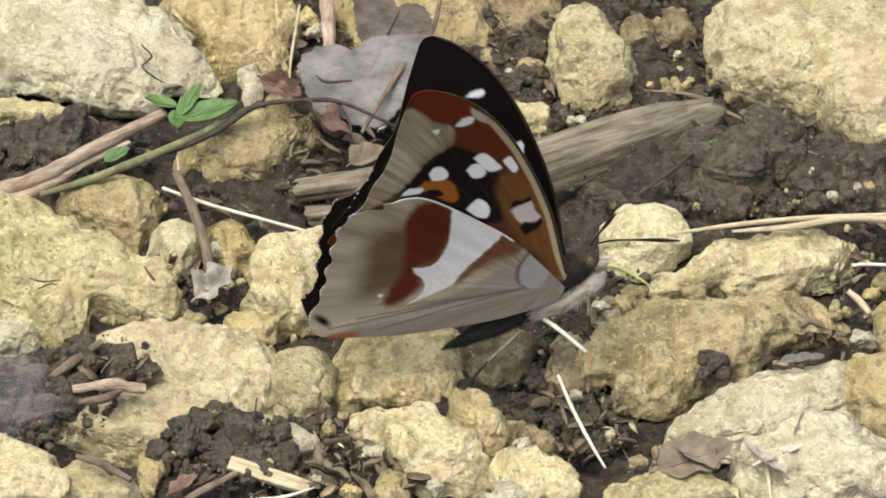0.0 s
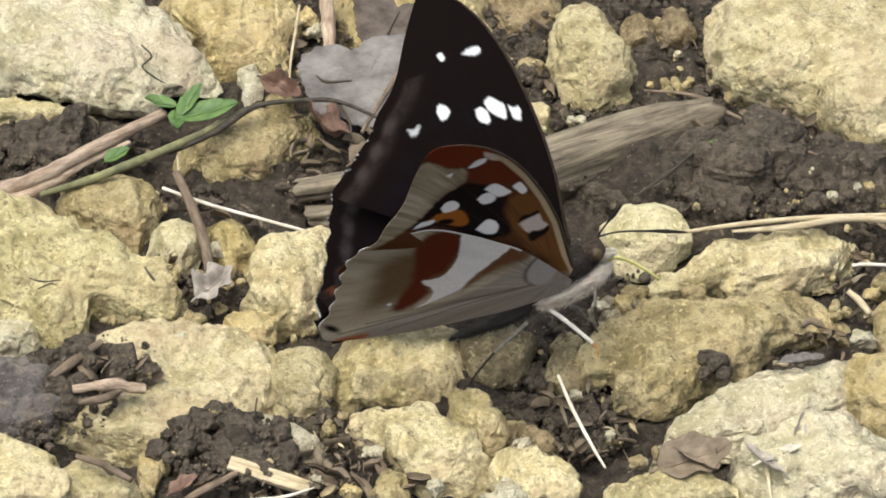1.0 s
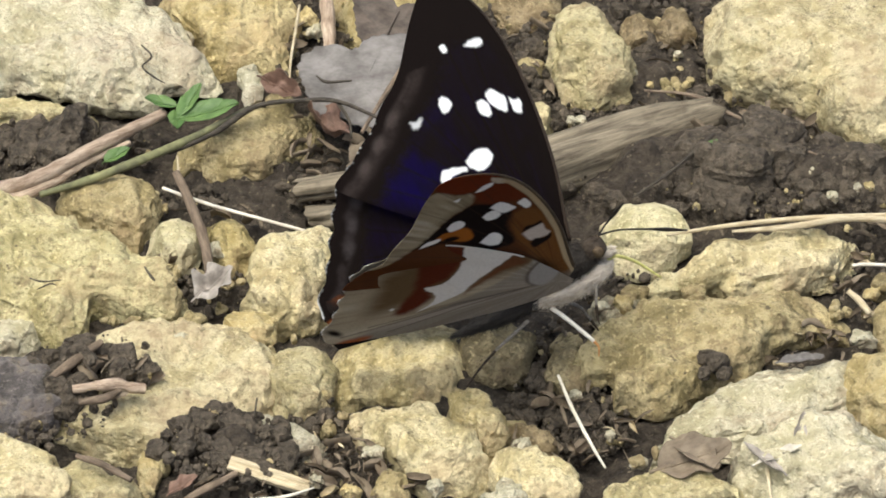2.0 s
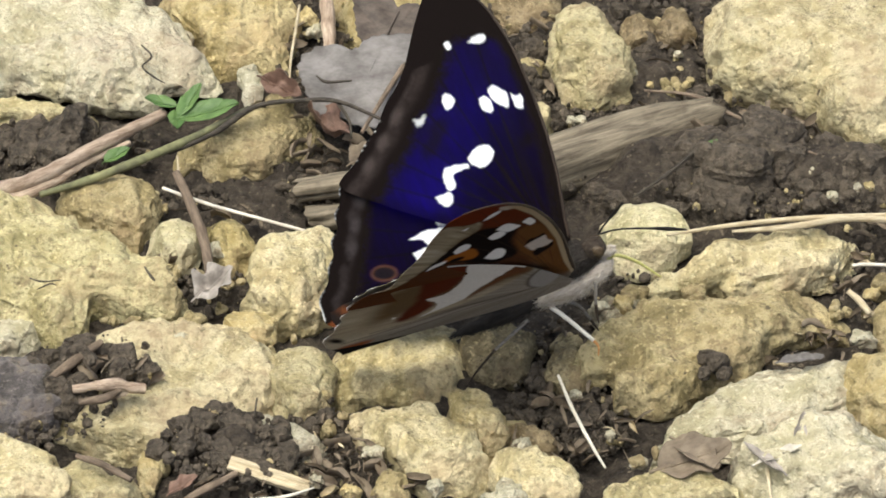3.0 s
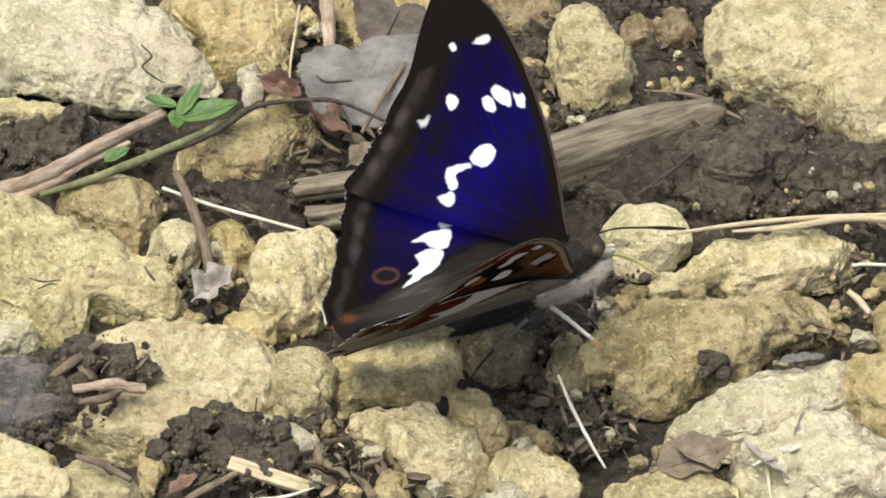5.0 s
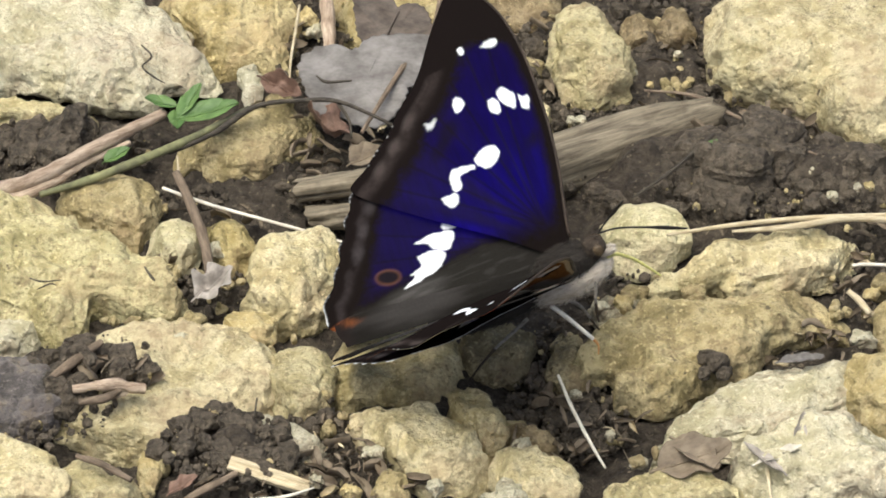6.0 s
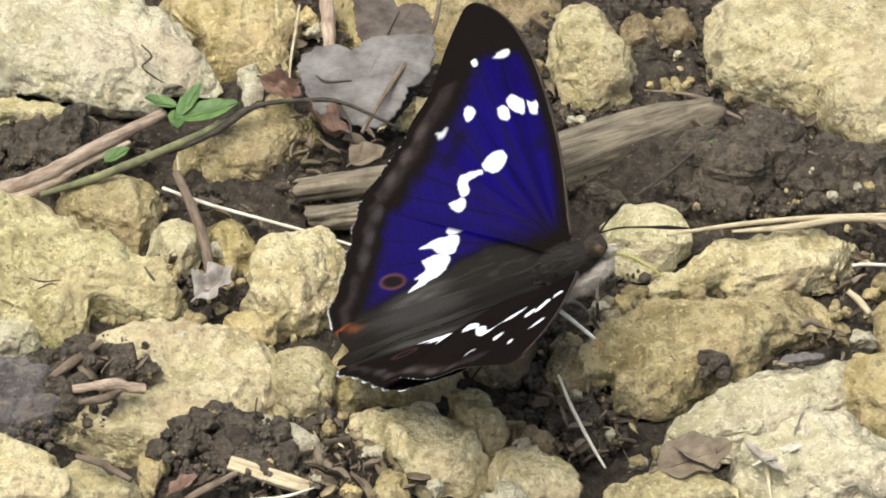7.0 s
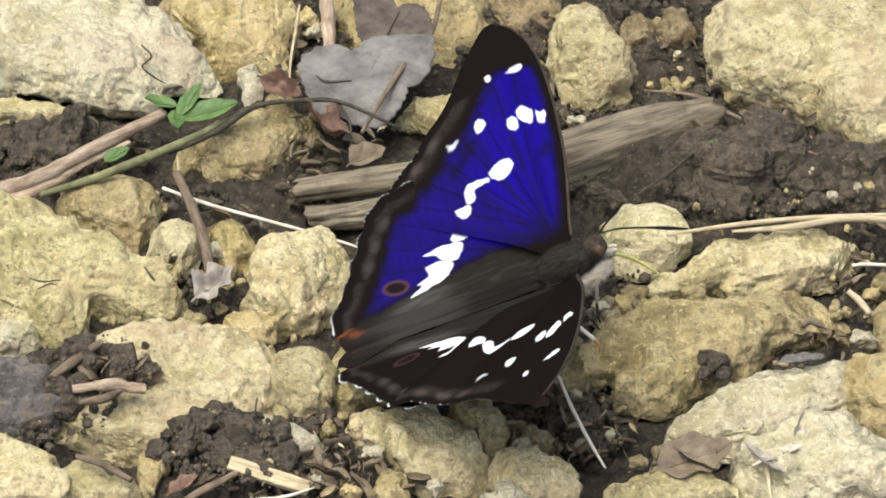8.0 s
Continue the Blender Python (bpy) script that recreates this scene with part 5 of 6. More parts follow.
stalk("twig", ((-24.8, -39.4, 5), (-25.1, -43.6, 5)), (0.12, 0.1), DARK_TWIG, "tiny dark splinter on a rock", "splinter", 12, 6, 0.1, 25)


def chip():
    """A flat splinter of pale wood with ragged ends."""
    bm = bmesh.new()
    bmesh.ops.create_cube(bm, size=1)
    bmesh.ops.subdivide_edges(bm, edges=bm.edges[:], cuts=9, use_grid_fill=True)
    for v in bm.verts:
        q = np.array([tuple(v.co * 12)])
        v.co.x *= 10.8 + 0.8 * grain(q * (0.1, 3, 3), 1, 91)[0]
        v.co.y = v.co.y * 1.9 + 0.12 * grain(q * (0.2, 4, 4), 1, 92)[0]
        v.co.z = v.co.z * 0.8 + 0.22 * grain(q * (0.05, 5, 5), 1.5, 93)[0]
    bmesh.ops.scale(bm, vec=(MM, MM, MM), verts=bm.verts)
    me = bpy.data.meshes.new("wood_chip")
    bm.to_mesh(me)
    bm.free()
    me.materials.append(STRAW)
    ob = new("wood_chip", me)
    x, y, z = (-23.0, -54.0, 3.5)
    ob.matrix_world = pose(x * MM, y * MM, z * MM, 25, 10, -16)
    tagged(ob, "pale straw-coloured splinter of wood on dark soil", "wood chip")


chip()
stalk("twig", ((-55.9, -16.5, 7.6), (-54.1, -17.5, 7.8), (-51.6, -16.9, 7.6)), (0.08, 0.14, 0.06), DARK_TWIG, "tiny dark splinter on a rock", "splinter", 14, 6, 0.2, 26)
stalk("twig", ((-54.8, -19.0, 7.6), (-53.1, -18.0, 7.8), (-52.2, -18.2, 7.7)), (0.06, 0.12, 0.06), DARK_TWIG, "tiny dark splinter on a rock", "splinter", 14, 6, 0.2, 27)
stalk("twig", ((-40.5, -12.5, 6.5), (-39.5, -14.5, 6.3), (-39.0, -14.9, 6)), (0.1, 0.22, 0.12), DARK_TWIG, "tiny dark splinter on a rock", "splinter", 14, 6, 0.2, 28)


def leaf_shape(length, width, teeth, curl, seed, waves=0.5, cells=(46, 26)):
    """A leaf blade with a midrib, lobed edge and curled, crumpled surface; its stalk end at the origin, tip along x."""
    m, k = cells
    u = np.linspace(0, 1, m)
    half = width / 2 * np.sin(np.pi * np.clip(u, 0.0, 1) ** 0.8) ** 0.7 * (1 + teeth * np.sin(u * 15 + seed)) + 0.05
    v = np.linspace(-1, 1, k)
    x = np.repeat(u * length, k)
    y = (half[:, None] * v[None]).ravel()
    p = np.column_stack([x, y, np.zeros_like(x)])
    z = curl * (y / (width / 2)) ** 2 * width * 0.25 + curl * (x / length - 0.4) ** 2 * length * 0.3
    z = z + waves * (grain(p, width * 0.3, seed) * width * 0.08 + grain(p, 1.6, seed + 1) * 0.25)
    z = z - 0.3 * np.exp(-(y / 0.35) ** 2)
    z = z - 0.12 * np.exp(-(((np.abs(y) - x * 0.8) % 2.6 - 1.3) / 0.25) ** 2)
    top = np.column_stack([x, y, z + 0.06])
    low = np.column_stack([x, y, z - 0.06])
    i = (np.arange(m - 1)[:, None] * k + np.arange(k - 1)[None]).ravel()
    up = np.column_stack([i, i + k, i + k + 1, i + 1])
    n = m * k
    loop = list(range(0, k)) + [r * k + k - 1 for r in range(1, m)] + list(range(m * k - 2, (m - 1) * k - 1, -1)) + [r * k for r in range(m - 2, 0, -1)]
    wall = [(loop[j], loop[(j + 1) % len(loop)], loop[(j + 1) % len(loop)] + n, loop[j] + n) for j in range(len(loop))]
    return np.concatenate([top, low]), up.tolist() + [tuple(q + n for q in r[::-1]) for r in up.tolist()] + wall


def leaf(at, tip, length, width, material, label, teeth=0.1, curl=0.4, seed=0, roll=0.0, waves=0.5, name="leaf"):
    v, f = leaf_shape(length, width, teeth, curl, seed, waves)
    way = (Vector(tip) - Vector(at)).normalized()
    ob = thing(name, at, label, "leaf")
    ob.matrix_world = Matrix.Translation(Vector(at) * MM) @ way.to_track_quat("X", "Z").to_matrix().to_4x4() @ pose(0, 0, 0, roll)
    link_mesh("blade", v, f, material, ob)
    # the midrib follows the fold of the blade and runs out into a short stalk
    k = 26
    row = v[: 46 * k].reshape(46, k, 3)
    mid = (row[:, 12] + row[:, 13]) / 2
    path = np.concatenate([[mid[0] - (length * 0.12, 0, 0.2)], mid[::5] + (0, 0, 0.05)])
    w = min(0.3, length * 0.022)
    rv, rf = tube_shape(path, (w, w, w * 0.7, w * 0.3), 6, 30)
    link_mesh("midrib", rv, rf, material, ob)
    return ob


def lobed_leaf(at, reach, tilt, material, label, seed, crumple=1.0):
    """A lobed dead leaf spread round the point at: how far its edge reaches way round, and its tilt about x."""
    m, k = 22, 120
    way = np.arange(k) / k * 2 * np.pi
    r = np.asarray(reach, float)
    pos = way / (2 * np.pi) * len(r)
    i = np.floor(pos).astype(int)
    f = pos - i
    f = f * f * (3 - 2 * f)
    edge = r[i % len(r)] * (1 - f) + r[(i + 1) % len(r)] * f
    edge = edge * (1 + 0.02 * np.sin(way * 31 + seed))
    t = np.linspace(0, 1, m)
    x = (t[:, None] * (edge * np.cos(way))[None]).ravel()
    y = (t[:, None] * (edge * np.sin(way))[None]).ravel()
    p = np.column_stack([x, y, x * 0])
    far = np.repeat(t, k)
    z = crumple * (grain(p, 5.5, seed) * 1.0 + grain(p, 2.2, seed + 1) * 0.35) + far ** 3 * 0.9 * grain(p, 4.0, seed + 2)
    z = z - 0.25 * (1 - ease(np.abs(np.sin(np.arctan2(y + 2, x) * 2.5 + 0.6)), 0.0, 0.12)) * far
    n = m * k
    q = (np.arange(m - 1)[:, None] * k + np.arange(k)[None]).ravel()
    q2 = (np.arange(m - 1)[:, None] * k + (np.arange(k)[None] + 1) % k).ravel()
    up = np.column_stack([q, q + k, q2 + k, q2])
    e = (m - 1) * k
    wall = np.array([(e + j, e + j + n, e + (j + 1) % k + n, e + (j + 1) % k) for j in range(k)])
    v = np.concatenate([np.column_stack([x, y, z + 0.07]), np.column_stack([x, y, z - 0.07])])
    ob = thing("leaf", at, label, "leaf")
    ob.matrix_world = pose(at[0] * MM, at[1] * MM, at[2] * MM, tilt)
    link_mesh("blade", v, np.concatenate([up, up[:, ::-1] + n, wall]), material, ob)
    rib = [(c * min(reach) * 0.36, c * min(reach) * 0.85, 0.25) for c in (-1, -0.5, 0, 0.5, 1)]
    rv, rf = tube_shape(rib, (0.16, 0.15, 0.08), 6, 30)
    link_mesh("midrib", rv, rf, material, ob)
    return ob


lobed_leaf((-10.8, 33.0, 4.6), (7.6, 9.2, 10.7, 12.0, 9.7, 7.9, 7.5, 7.0, 5.5, 5.2, 7.2, 9.1, 10.0, 9.8, 9.1, 8.8, 8.9, 9.3, 9.2, 7.2, 7.8, 8.2, 8.3, 7.7, 7.1, 6.7, 6.4, 6.1), 20, DEAD_LEAF, "large grey lobed dead leaf spread over the stones", 101)
# shaded upper lobes of the same leaf, added as a second, darker blade
lobed_leaf((-7.3, 42.5, 6.8), (5.8, 5.7, 5.7, 5.4, 4.6, 3.5, 4.8, 5.2, 6.2, 7.6, 6.1, 5.2, 5.0, 4.9, 4.7, 4.6, 4.6, 3.8, 3.0, 4.2, 5.1, 5.7, 5.9, 6.0), 24, SHADED_LEAF, "dark brown upper lobes of the grey dead leaf, shade in their colour", 102, 0.8)
stalk("twig", ((-17.7, 31.5, 6.4), (-16.2, 29.8, 6.6), (-12.7, 30.4, 6.4)), (0.12, 0.28, 0.12), DARK_TWIG, "short black twig lying on a grey leaf", "twig", 20, 6, 0.3, 32)
leaf((-25.2, 32.7, 5), (-17.6, 26.7, 5), 7.5, 3.4, RED_LEAF, "russet curled dead leaf", 0.12, 1.6, 103, 30, 1.6)
leaf((-18.6, 29.4, 3), (-12.4, 16.9, 3), 11, 4.2, RED_LEAF, "russet-brown crumpled dead leaf", 0.2, 1.5, 104, -20, 2.2)
leaf((-12.8, 15.6, 3), (-7.4, 20.1, 3), 6, 4, BROWN_LEAF, "brown curled dead leaf", 0.1, 0.8, 105, 10, 1.0)
leaf((-36.5, 23.6, 5), (-28.0, 24.4, 7), 8.4, 3.6, GREEN_LEAF, "fresh green leaf of a seedling", 0.03, 0.35, 106, 12, 0.3)
leaf((-36.6, 24.0, 5), (-34.0, 28.4, 7), 6.0, 3.0, GREEN_LEAF, "small fresh green seedling leaf", 0.03, 0.35, 107, -20, 0.3)
leaf((-37.1, 26.3, 5), (-41.6, 27.1, 6), 4.6, 2.4, GREEN_LEAF, "small fresh green seedling leaf", 0.03, 0.3, 108, 0, 0.3)
leaf((-37.1, 25.4, 5), (-36.7, 19.7, 5), 4.2, 2.4, GREEN_LEAF, "small fresh green seedling leaf", 0.03, 0.3, 109, 0, 0.3)
leaf((-46.9, 16.2, 3), (-43.5, 17.9, 4), 4, 2.4, GREEN_LEAF, "small green leaf under the branch", 0.03, 0.3, 110, 0, 0.3)
leaf((36.0, 15.2, 6), (39.5, 15.8, 6.5), 3.6, 2.0, GREEN_LEAF, "tiny fresh green leaf on soil", 0.03, 0.3, 111, 0, 0.3)
leaf((28.4, -53.2, 4), (38.6, -49.6, 5), 10.5, 6.5, BROWN_LEAF, "grey-brown curled dead leaf on a slab of rock", 0.12, 0.7, 112, 15, 0.8)
leaf((30.8, -47.2, 4.5), (37.7, -56.2, 4.5), 9, 5, BROWN_LEAF, "grey-brown curled dead leaf on a slab of rock", 0.12, 0.6, 113, -10, 0.8)
leaf((46.6, -52.1, 6), (48.0, -44.7, 8), 6.5, 1.5, PALE_LEAF, "pale dry leaf fragment standing on a whitish rock", 0.15, 0.9, 114, 20, 1.0)
leaf((44.7, -56.3, 6), (38.5, -50.3, 7), 7.0, 1.3, PALE_LEAF, "pale dry curled leaf fragment on rock", 0.2, 0.9, 115, 0, 1.0)
leaf((41.4, -54.5, 6), (47.4, -52.1, 7), 6.5, 1.5, PALE_STRAW, "pale dry curled leaf fragment on rock", 0.2, 0.9, 116, 0, 1.0)
leaf((-33.6, -15.2, 3.4), (-28.4, -11.4, 5.6), 6.6, 4.4, PALE_LEAF, "pale grey crumpled leaf scrap", 0.3, 1.1, 117, 18, 2.0)
leaf((-36.1, -56.9, 3), (-32.4, -54.6, 4), 4.5, 2.4, RED_LEAF, "russet leaf scrap on dark soil", 0.15, 0.8, 118, 0, 1.0)
leaf((45.2, -30.8, 4.5), (51.2, -30.4, 5), 6, 1.8, DEAD_LEAF, "grey leaf scrap on a rock", 0.15, 0.8, 119, 0, 1.0)


# ---- soil clods and crumbs ----
def clods():
    rng = np.random.RandomState(5)
    # x, y, reach x, reach y, count, smallest, largest, height over the soil
    for x, y, rx, ry, count, small, large, z in (
        (35.0, 16.3, 8, 5, 4, 5, 7, -1),
        (42.8, 16.3, 8, 6, 4, 5, 7, 0),
        (24.8, 15.7, 6, 4, 3, 3.5, 5, -1),
        (56.8, 13.7, 3, 3, 2, 5, 6.5, 0),
        (51.4, 16.9, 5, 5, 4, 2.5, 4, 1),
        (32.6, 15.6, 14, 9, 10, 1, 2.4, 1),
        (43.5, 14.3, 12, 10, 12, 1, 2.4, 2),
        (55.9, 11.7, 8, 7, 8, 1, 2.4, 2),
        (-54.7, 23.5, 10, 5, 5, 2.5, 4.5, -1),
        (-54.6, 22.9, 12, 7, 12, 1, 2.2, -0.5),
        (-51.7, -35.0, 6, 7, 7, 1.2, 2.6, 3),
        (-47.3, -31.4, 8, 5, 11, 1, 2.6, 4),
        (-28.8, -47.1, 9, 8, 44, 0.8, 2.2, 3),
        (-25.8, -48.8, 6, 5, 12, 0.7, 1.6, 0.5),
        (31.7, 49.0, 12, 20, 24, 0.8, 2.2, -2),
        (11.7, 46.3, 8, 16, 20, 0.8, 2.2, -2),
        (22.0, 40.9, 5, 10, 8, 0.8, 1.6, -2),
        (16.4, -35.4, 8, 8, 20, 0.8, 2.2, -2.5),
        (36.1, -30.1, 2, 2.5, 5, 1, 1.9, 3),
        (-18.8, 53.1, 4, 12, 10, 0.6, 1.6, -2),
        (-16.2, -38.5, 2, 5, 6, 0.8, 1.6, -1),
    ):
        for _ in range(count):
            a, r = rng.uniform(0, 6.28), rng.uniform(0, 1) ** 0.6
            size = rng.uniform(small, large)
            lumps = rng.uniform(0.75, 1.25, 9)
            v, f = stone_shape(size, size * 0.85, rng.uniform(0, 180), lumps, size * rng.uniform(0.6, 0.85), int(rng.randint(1, 9000)), 5 if size > 2.2 else 4, 0.75, 1.25)
            ob = link_mesh("soil_clod", v, f, CLOD)
            ob.location = ((x + rx * r * math.cos(a)) * MM, (y + ry * r * math.sin(a)) * MM, (z + (1 - r) * size * 0.9) * MM)
            tagged(ob, "dark brown crumbly clod of soil", "clod", "soil clods")


clods()


def crumbs(name, zones, material, seed, label, category, sizes, level=1):
    """Loose bits too small to count, as one thing."""
    rng = np.random.RandomState(seed)
    n, f = ball(level)
    verts, faces, k = [], [], 0
    for x, y, rx, ry, count, z in zones:
        for _ in range(count):
            a, r = rng.uniform(0, 6.28), rng.uniform(0, 1) ** 0.5
            size = sizes[0] + (sizes[1] - sizes[0]) * rng.uniform() ** 2.5
            v = n * rng.uniform(0.55, 1.25, 3) * size
            v *= (1 + rng.uniform(-0.24, 0.24, (len(n), 1)) if level < 2 else 1 + 0.55 * grain(n + k * 0.37, 0.9, seed)[:, None])
            verts.append(v + (x + rx * r * math.cos(a), y + ry * r * math.sin(a), z + rng.uniform(-0.6, 0.6)))
            faces.append(f + k)
            k += len(n)
    ob = link_mesh(name, np.concatenate(verts), np.concatenate(faces), material, smooth=False)
    tagged(ob, label, category, kind="stuff")


def litter(name, zones, material, seed, label, sizes):
    """Scraps of dead leaf and stalk too many to count, as one thing."""
    rng = np.random.RandomState(seed)
    verts, faces, k = [], [], 0
    for x, y, rx, ry, count, z in zones:
        for _ in range(count):
            a, r = rng.uniform(0, 6.28), rng.uniform(0, 1) ** 0.5
            long = rng.uniform(*sizes)
            wide = long * rng.uniform(0.06, 0.45)
            u, w = (g.ravel() for g in np.meshgrid(np.linspace(-1, 1, 7), np.linspace(-1, 1, 4)))
            taper = 1 - 0.7 * np.abs(u) ** rng.uniform(1.5, 4)
            p = np.column_stack([u * long / 2, w * wide / 2 * taper, rng.uniform(0.2, 1.2) * wide * w * w - rng.uniform(-0.1, 0.25) * long * u * u])
            p += rng.normal(size=p.shape) * 0.04
            turn = np.array(Euler((rng.normal() * 0.5, rng.normal() * 0.4, rng.uniform(0, 6.28))).to_matrix())
            p = p @ turn.T + (x + rx * r * math.cos(a), y + ry * r * math.sin(a), z + rng.uniform(0, 1.0))
            low = p - (0, 0, 0.08)
            verts += [p, low]
            i = (np.arange(3)[:, None] * 7 + np.arange(6)[None]).ravel() + k
            q = np.column_stack([i, i + 1, i + 8, i + 7])
            faces += [q, q[:, ::-1] + 28]
            k += 56
    ob = link_mesh(name, np.concatenate(verts), np.concatenate(faces), material)
    tagged(ob, label, "litter", kind="stuff")


crumbs("soil_crumbs", (
    (32.6, 15.6, 16, 10, 420, 1),
    (43.5, 14.3, 14, 11, 420, 2),
    (55.9, 11.7, 9, 8, 160, 2),
    (-54.6, 22.9, 14, 8, 260, -0.5),
    (-54.7, -37.5, 11, 10, 200, 3),
    (-46.5, -31.4, 9, 7, 100, 4),
    (-28.8, -47.8, 9, 8, 300, 3.5),
    (-25.8, -48.8, 8, 7, 160, 0.5),
    (31.7, 47.7, 14, 22, 420, -1),
    (11.7, 44.9, 10, 18, 320, -1),
    (21.9, 34.2, 8, 8, 120, -1),
    (16.4, -35.4, 9, 10, 520, -1.5),
    (-17.5, 15.0, 5, 5, 160, -0.5),
    (-37.8, 12.4, 8, 3, 90, -0.5),
    (-18.8, 51.8, 6, 14, 160, -1),
    (-16.9, -39.7, 4, 8, 120, -1),
    (-10.8, -47.6, 10, 9, 160, -0.5),
    (24.4, -8.7, 6, 5, 100, -1),
    (58.5, -3.0, 6, 14, 150, -0.5),
    (15.0, -22.5, 6, 8, 120, -2),
    (-31.2, -8.7, 6, 6, 80, -1),
), CLOD, 201, "loose dark soil crumbs between the stones", "soil crumbs", (0.15, 0.9))
crumbs("grit", (
    (32.6, 15.6, 16, 10, 37, 1),
    (43.5, 14.3, 14, 11, 37, 2),
    (55.9, 11.7, 9, 8, 14, 2),
    (-54.6, 22.9, 14, 8, 23, -0.5),
    (-54.7, -37.5, 11, 10, 18, 3),
    (-46.5, -31.4, 9, 7, 9, 4),
    (-28.8, -47.8, 9, 8, 27, 3.5),
    (-25.8, -48.8, 8, 7, 14, 0.5),
    (31.7, 47.7, 14, 22, 37, -1),
    (11.7, 44.9, 10, 18, 28, -1),
    (21.9, 34.2, 8, 8, 10, -1),
    (16.4, -35.4, 9, 10, 46, -1.5),
    (-17.5, 15.0, 5, 5, 14, -0.5),
    (-37.8, 12.4, 8, 3, 8, -0.5),
    (-18.8, 51.8, 6, 14, 14, -1),
    (-16.9, -39.7, 4, 8, 10, -1),
    (-10.8, -47.6, 10, 9, 14, -0.5),
    (24.4, -8.7, 6, 5, 9, -1),
    (58.5, -3.0, 6, 14, 13, -0.5),
    (15.0, -22.5, 6, 8, 10, -2),
    (-31.2, -8.7, 6, 6, 7, -1),
), STONE["tan"], 202, "pale limestone grit scattered on the soil", "grit", (0.15, 0.7))


crumbs("gravel", (
    (-37.2, -15.1, 8, 4, 12, 0),
    (-32.7, -7.5, 6, 5, 8, 0),
    (-24.0, -22.6, 6, 4, 8, 0),
    (-16.9, -39.7, 4, 8, 5, 0),
    (-10.8, -43.4, 8, 6, 4, 0),
    (-4.8, -50.6, 6, 6, 4, 0),
    (7.3, -33.6, 6, 6, 2, -1),
    (30.5, -10.0, 6, 4, 8, 0),
    (56.8, -7.5, 5, 10, 12, 0),
    (27.4, -50.6, 6, 4, 6, 1),
    (-43.1, -20.1, 8, 3, 8, 1),
    (-50.5, -27.6, 8, 3, 5, 2),
    (10.9, 52.5, 10, 16, 20, -1.5),
    (32.4, 42.9, 12, 12, 14, -1.5),
    (-19.5, 46.3, 6, 16, 16, -1),
    (-34.0, -51.8, 6, 5, 4, 1),
    (48.0, 9.1, 8, 5, 4, 1),
), STONE["tan"], 203, "small sandy limestone gravel between the rocks", "gravel", (0.5, 1.9), 2)


SCRAPS = (
    (17.8, -39.1, 9, 9, 34, -0.5),
    (-10.0, -50.6, 8, 7, 44, 1),
    (-14.5, 24.8, 7, 8, 26, 1),
    (42.9, 24.1, 10, 6, 20, 3),
    (10.8, 42.2, 6, 14, 12, -1),
    (-16.0, 17.0, 4, 4, 8, 0),
    (-17.9, 43.6, 5, 12, 14, 0),
    (58.4, -5.6, 5, 12, 14, 0.5),
    (20.4, -17.6, 5, 4, 6, 0),
    (-28.7, -53.1, 7, 4, 12, 3),
    (-44.2, -33.9, 8, 5, 8, 5),
    (29.2, 42.2, 8, 12, 14, -1),
    (49.8, -28.9, 6, 2, 5, 3),
    (-35.2, 0.1, 4, 5, 6, 0),
    (-3.3, -41.6, 5, 5, 10, 0.5),
    (-16.1, -44.0, 4, 6, 14, 0.5),
    (-21.2, -54.2, 8, 3, 10, 1),
    (54.7, -20.7, 8, 3, 10, 0.5),
    (-33.0, 5.9, 14, 4, 14, -0.5),
)
litter("leaf_litter", SCRAPS, BROWN_LEAF, 301, "brown scraps of dead leaf on the soil", (1.0, 4.0))
litter("straw_litter", [(x, y, rx, ry, max(1, n // 7), z) for x, y, rx, ry, n, z in SCRAPS], STRAW, 302, "straw-coloured scraps of dry stalk on the soil", (0.8, 3.2))


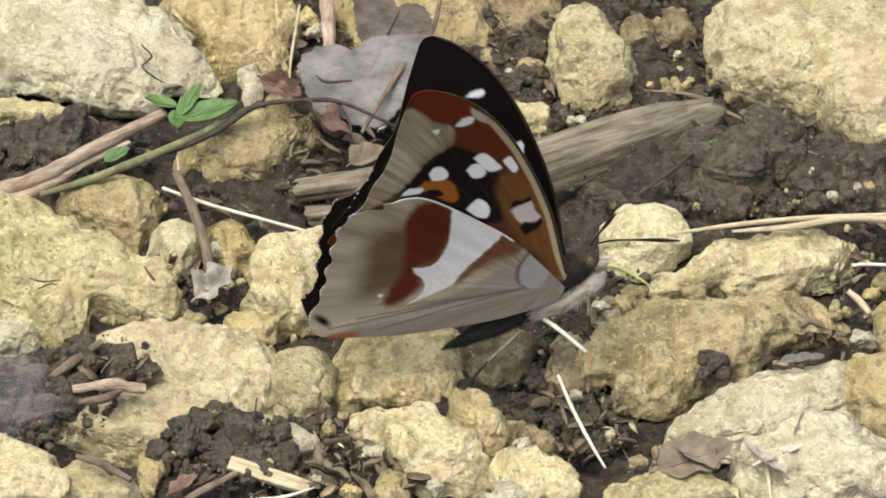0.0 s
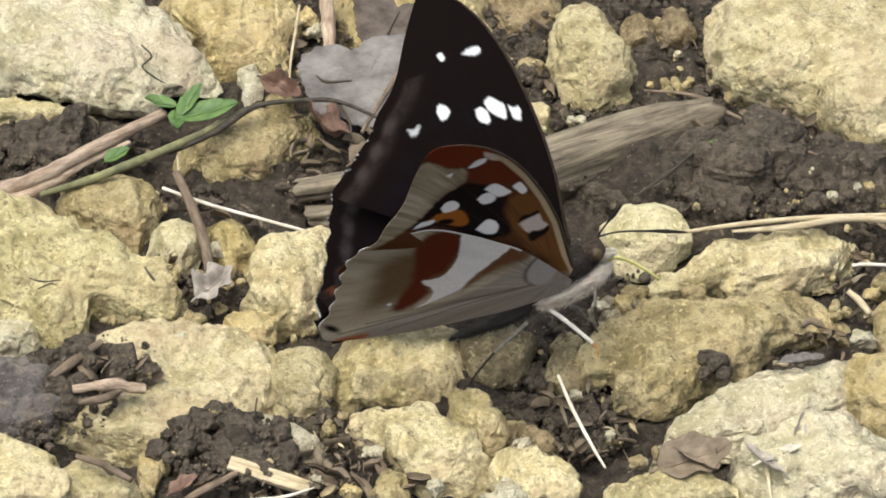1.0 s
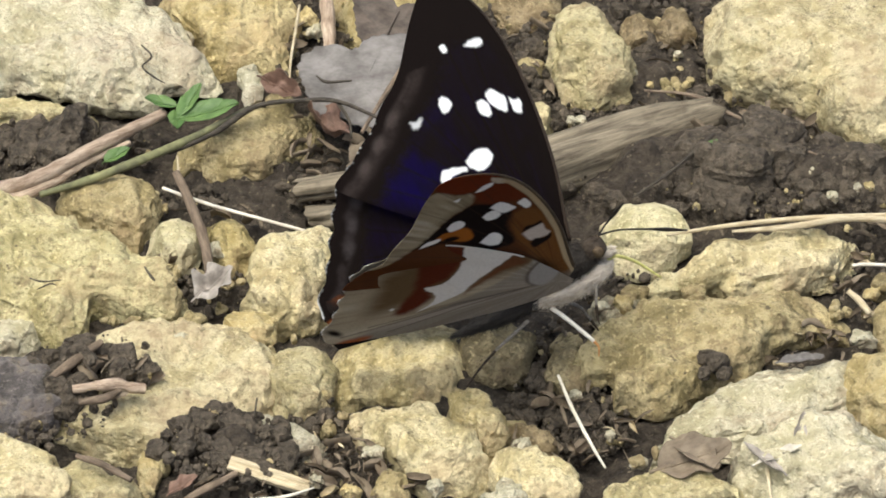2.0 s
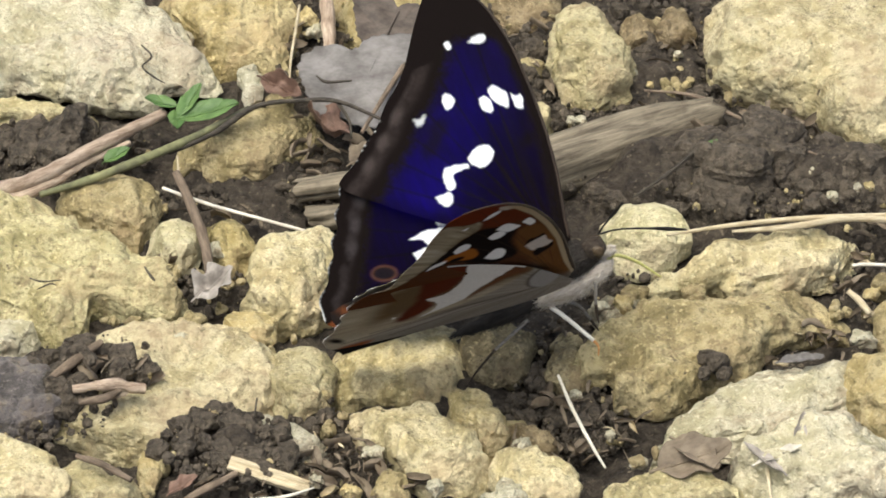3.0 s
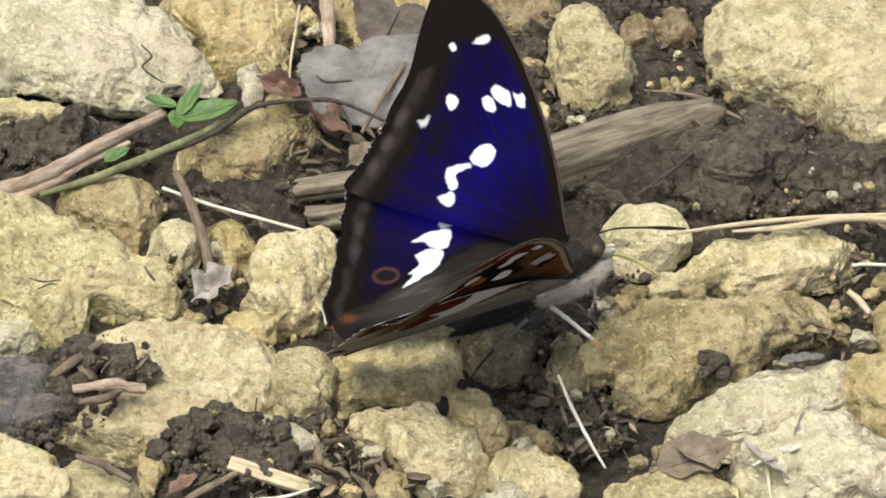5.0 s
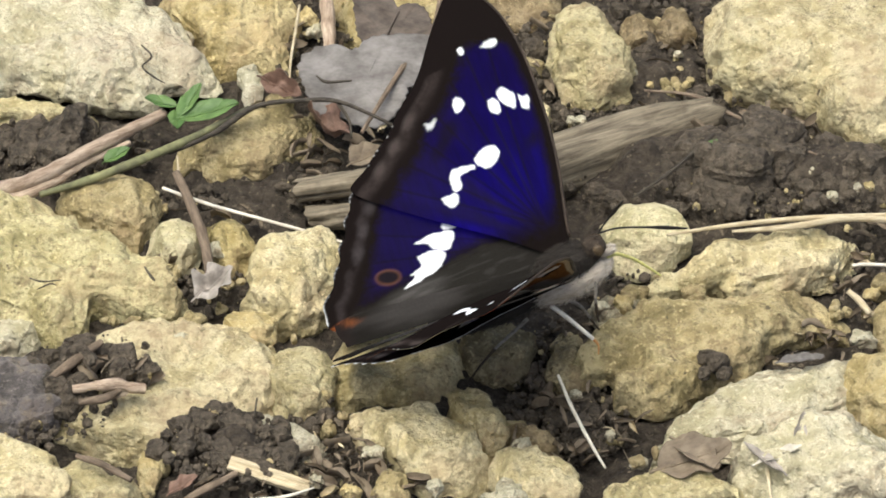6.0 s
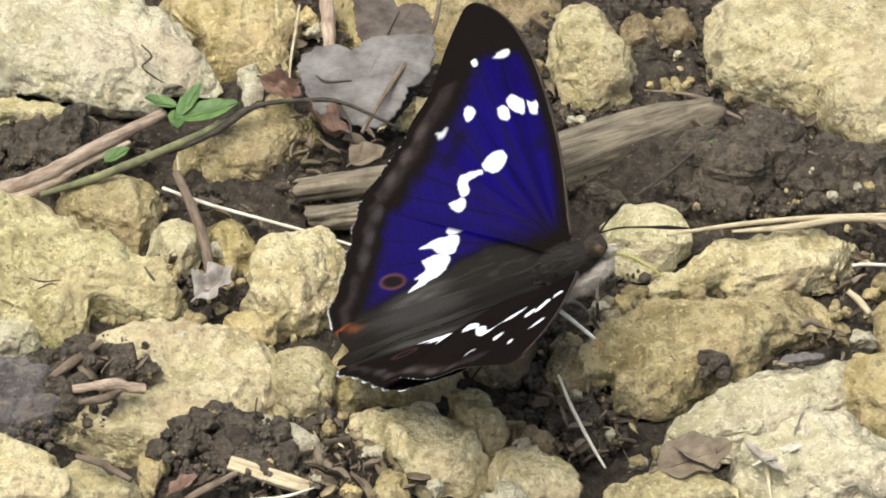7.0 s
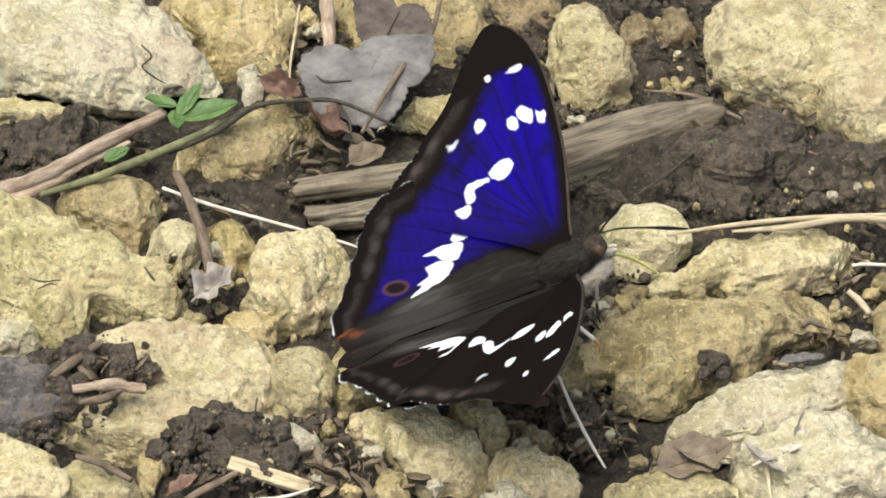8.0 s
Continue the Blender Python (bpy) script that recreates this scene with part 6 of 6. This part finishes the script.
def chips():
    """Small pale stones lying singly on the soil and in the gaps."""
    for x, y, z, size, seed in (
        (57.1, 7.5, 5, 0.7, 401),
        (58.8, 7.5, 5, 0.8, 402),
        (53.6, 6.7, 4, 0.9, 403),
        (9.4, 41.3, 0, 0.7, 404),
        (11.5, 42.0, 0, 0.6, 405),
        (19.4, 28.5, 1, 1, 406),
        (18.0, 28.3, 1, 0.8, 407),
        (-19.2, 53.1, 1, 1.6, 408),
        (-18.0, 51.1, 0, 1.3, 409),
        (26.8, 41.1, 0, 0.7, 410),
        (29.1, 38.2, 0, 0.6, 411),
        (33.2, 45.6, 0, 0.7, 412),
        (25.6, 45.6, 0, 0.9, 413),
        (34.3, 38.2, 0, 0.7, 414),
        (51.2, 12.9, 4, 0.8, 415),
        (36.5, 18.4, 4, 0.6, 416),
        (-15.9, -32.4, 0, 1, 417),
        (10.6, -43.4, 0, 1.6, 419),
        (22.3, -41.0, 0, 0.9, 421),
        (17.9, -32.4, 0, 1, 422),
        (-12.2, -55.4, 2, 1.4, 423),
        (-16.7, -53.1, 2, 1.2, 424),
        (-1.0, -54.5, 2, 1.3, 425),
        (24.6, -13.9, 1, 1.6, 426),
        (21.6, -14.5, 1, 1.4, 427),
        (57.0, -21.4, 1, 1.6, 428),
        (58.5, -11.3, 1, 1.2, 429),
        (-35.4, -22.6, 2, 1.3, 430),
        (-31.3, -1.2, 1, 1.4, 431),
        (-40.7, -22.6, 2, 1.2, 432),
        (-9.3, -47.1, 2, 1.4, 433),
        (26.0, -48.2, 1, 1.2, 434),
        (-14.5, 24.8, 2, 0.8, 436),
    ):
        v, f = stone_shape(size, size * 0.75, seed * 37 % 180, [1 + 0.2 * math.sin(seed + i * 2.1) for i in range(8)], size * 0.6, seed, 4, 0.5, 2.4)
        ob = link_mesh("stone_chip", v, f, STONE["pale" if seed % 3 else "ochre"])
        ob.location = (x * MM, y * MM, z * MM)
        tagged(ob, "small pale limestone chip lying on soil", "stone chip", "limestone chips")


chips()


# ---- what moves: the body shifts a little, the wings open about their hinges ----
BODY_TURN = pose(0, 0, 0, -0.30, -23.34, 4.71)
# seconds; the body's place; how far the left and right forewings and hindwings have opened, in degrees
OPENING = (
    (0, 17.09, -24.8, -8.4, -3.7, -3.0, 0.0),
    (0.3, 17.12, -24.1, -2.9, 1.0, 2.6, 5.0),
    (0.5, 17.48, -23.45, 4.0, 5.9, 8.4, 10.3),
    (1, 18.0, -22.86, 12.5, 11.9, 16.4, 16.6),
    (1.5, 18.15, -22.62, 16.6, 15.5, 20.8, 20.0),
    (2.8, 18.12, -22.3, 27.6, 25.0, 31.2, 29.2),
    (3, 18.1, -22.28, 29.8, 26.5, 33.5, 31.2),
    (3.5, 18.04, -22.2, 32.3, 29.0, 36.9, 33.8),
    (4, 17.98, -22.12, 33.9, 31.6, 40.0, 36.0),
    (4.5, 17.98, -22.12, 35.3, 33.9, 42.5, 38.1),
    (6, 18.1, -22.02, 43.6, 44.4, 50.6, 55.6),
    (6.5, 18.22, -22, 48.2, 49.4, 54.0, 60.0),
    (7, 18.28, -21.98, 53.2, 54.0, 58.2, 66.4),
    (7.5, 18.33, -22.02, 56.7, 57.0, 60.8, 71.0),
    (8, 18.24, -22.12, 61.9, 62.2, 65.4, 73.0),
)


def motions():
    walk(BUTTERFLY, [(row[0], pose(row[1] * MM, (row[2] - 3.2) * MM, 16.9 * MM) @ BODY_TURN) for row in OPENING])
    back = BODY_TURN.inverted()
    for word, side in (("left", 1), ("right", -1)):
        fore, hind, folds = [], [], []
        for row in OPENING:
            t, a, b = row[0], row[3 if side > 0 else 4], row[5 if side > 0 else 6]
            # each pair turns about its own axis and swings a little in its plane as it parts
            swing = -8.2 + 4.1 * (a - 30) / 30 + (0 if side > 0 else 3.0)
            fore.append((t, back @ pose(0, 0, 0, -2.06, -34.96, 6.34) @ pose(0, side * 2.7 * MM, 0, side * (90 - a)) @ pose(0, 0, 0, 0, 0, side * swing)))
            swing = 2.1 + 1.86 * (b - 30) / 30 - (0 if side > 0 else 5.3)
            turn = back @ pose(0, 0, 0, 0.60, -23.34, 0.66)
            hind.append((t, turn @ pose(0, side * 2.45 * MM, 0, side * (90 - b)) @ pose(0, 0, 0, 0, 0, side * swing) @ pose(*((0, 0, -1.1 * MM * ease(b, 52, 65)) if side > 0 else (1.3 * MM, -0.4 * MM, 0)))))
            folds.append((t, turn @ pose(0, 0, 0, side * (90 - b)) @ pose(-5 * MM, side * 2.2 * MM * (1 - ease(b, 8, 34)), (0.3 - 0.6 * min(1, max(0, (b - 45) / 20)) - 2.5 * math.cos(radians(b))) * MM)
                          @ pose(0, 0, 0, 0, 0, -side * max(0, 11 - b * 0.17)) @ pose(5 * MM, 0, 0)))
        walk(WINGS[word, "fore"], fore)
        walk(WINGS[word, "hind"], hind)
        walk(WINGS[word, "fold"], folds)


motions()
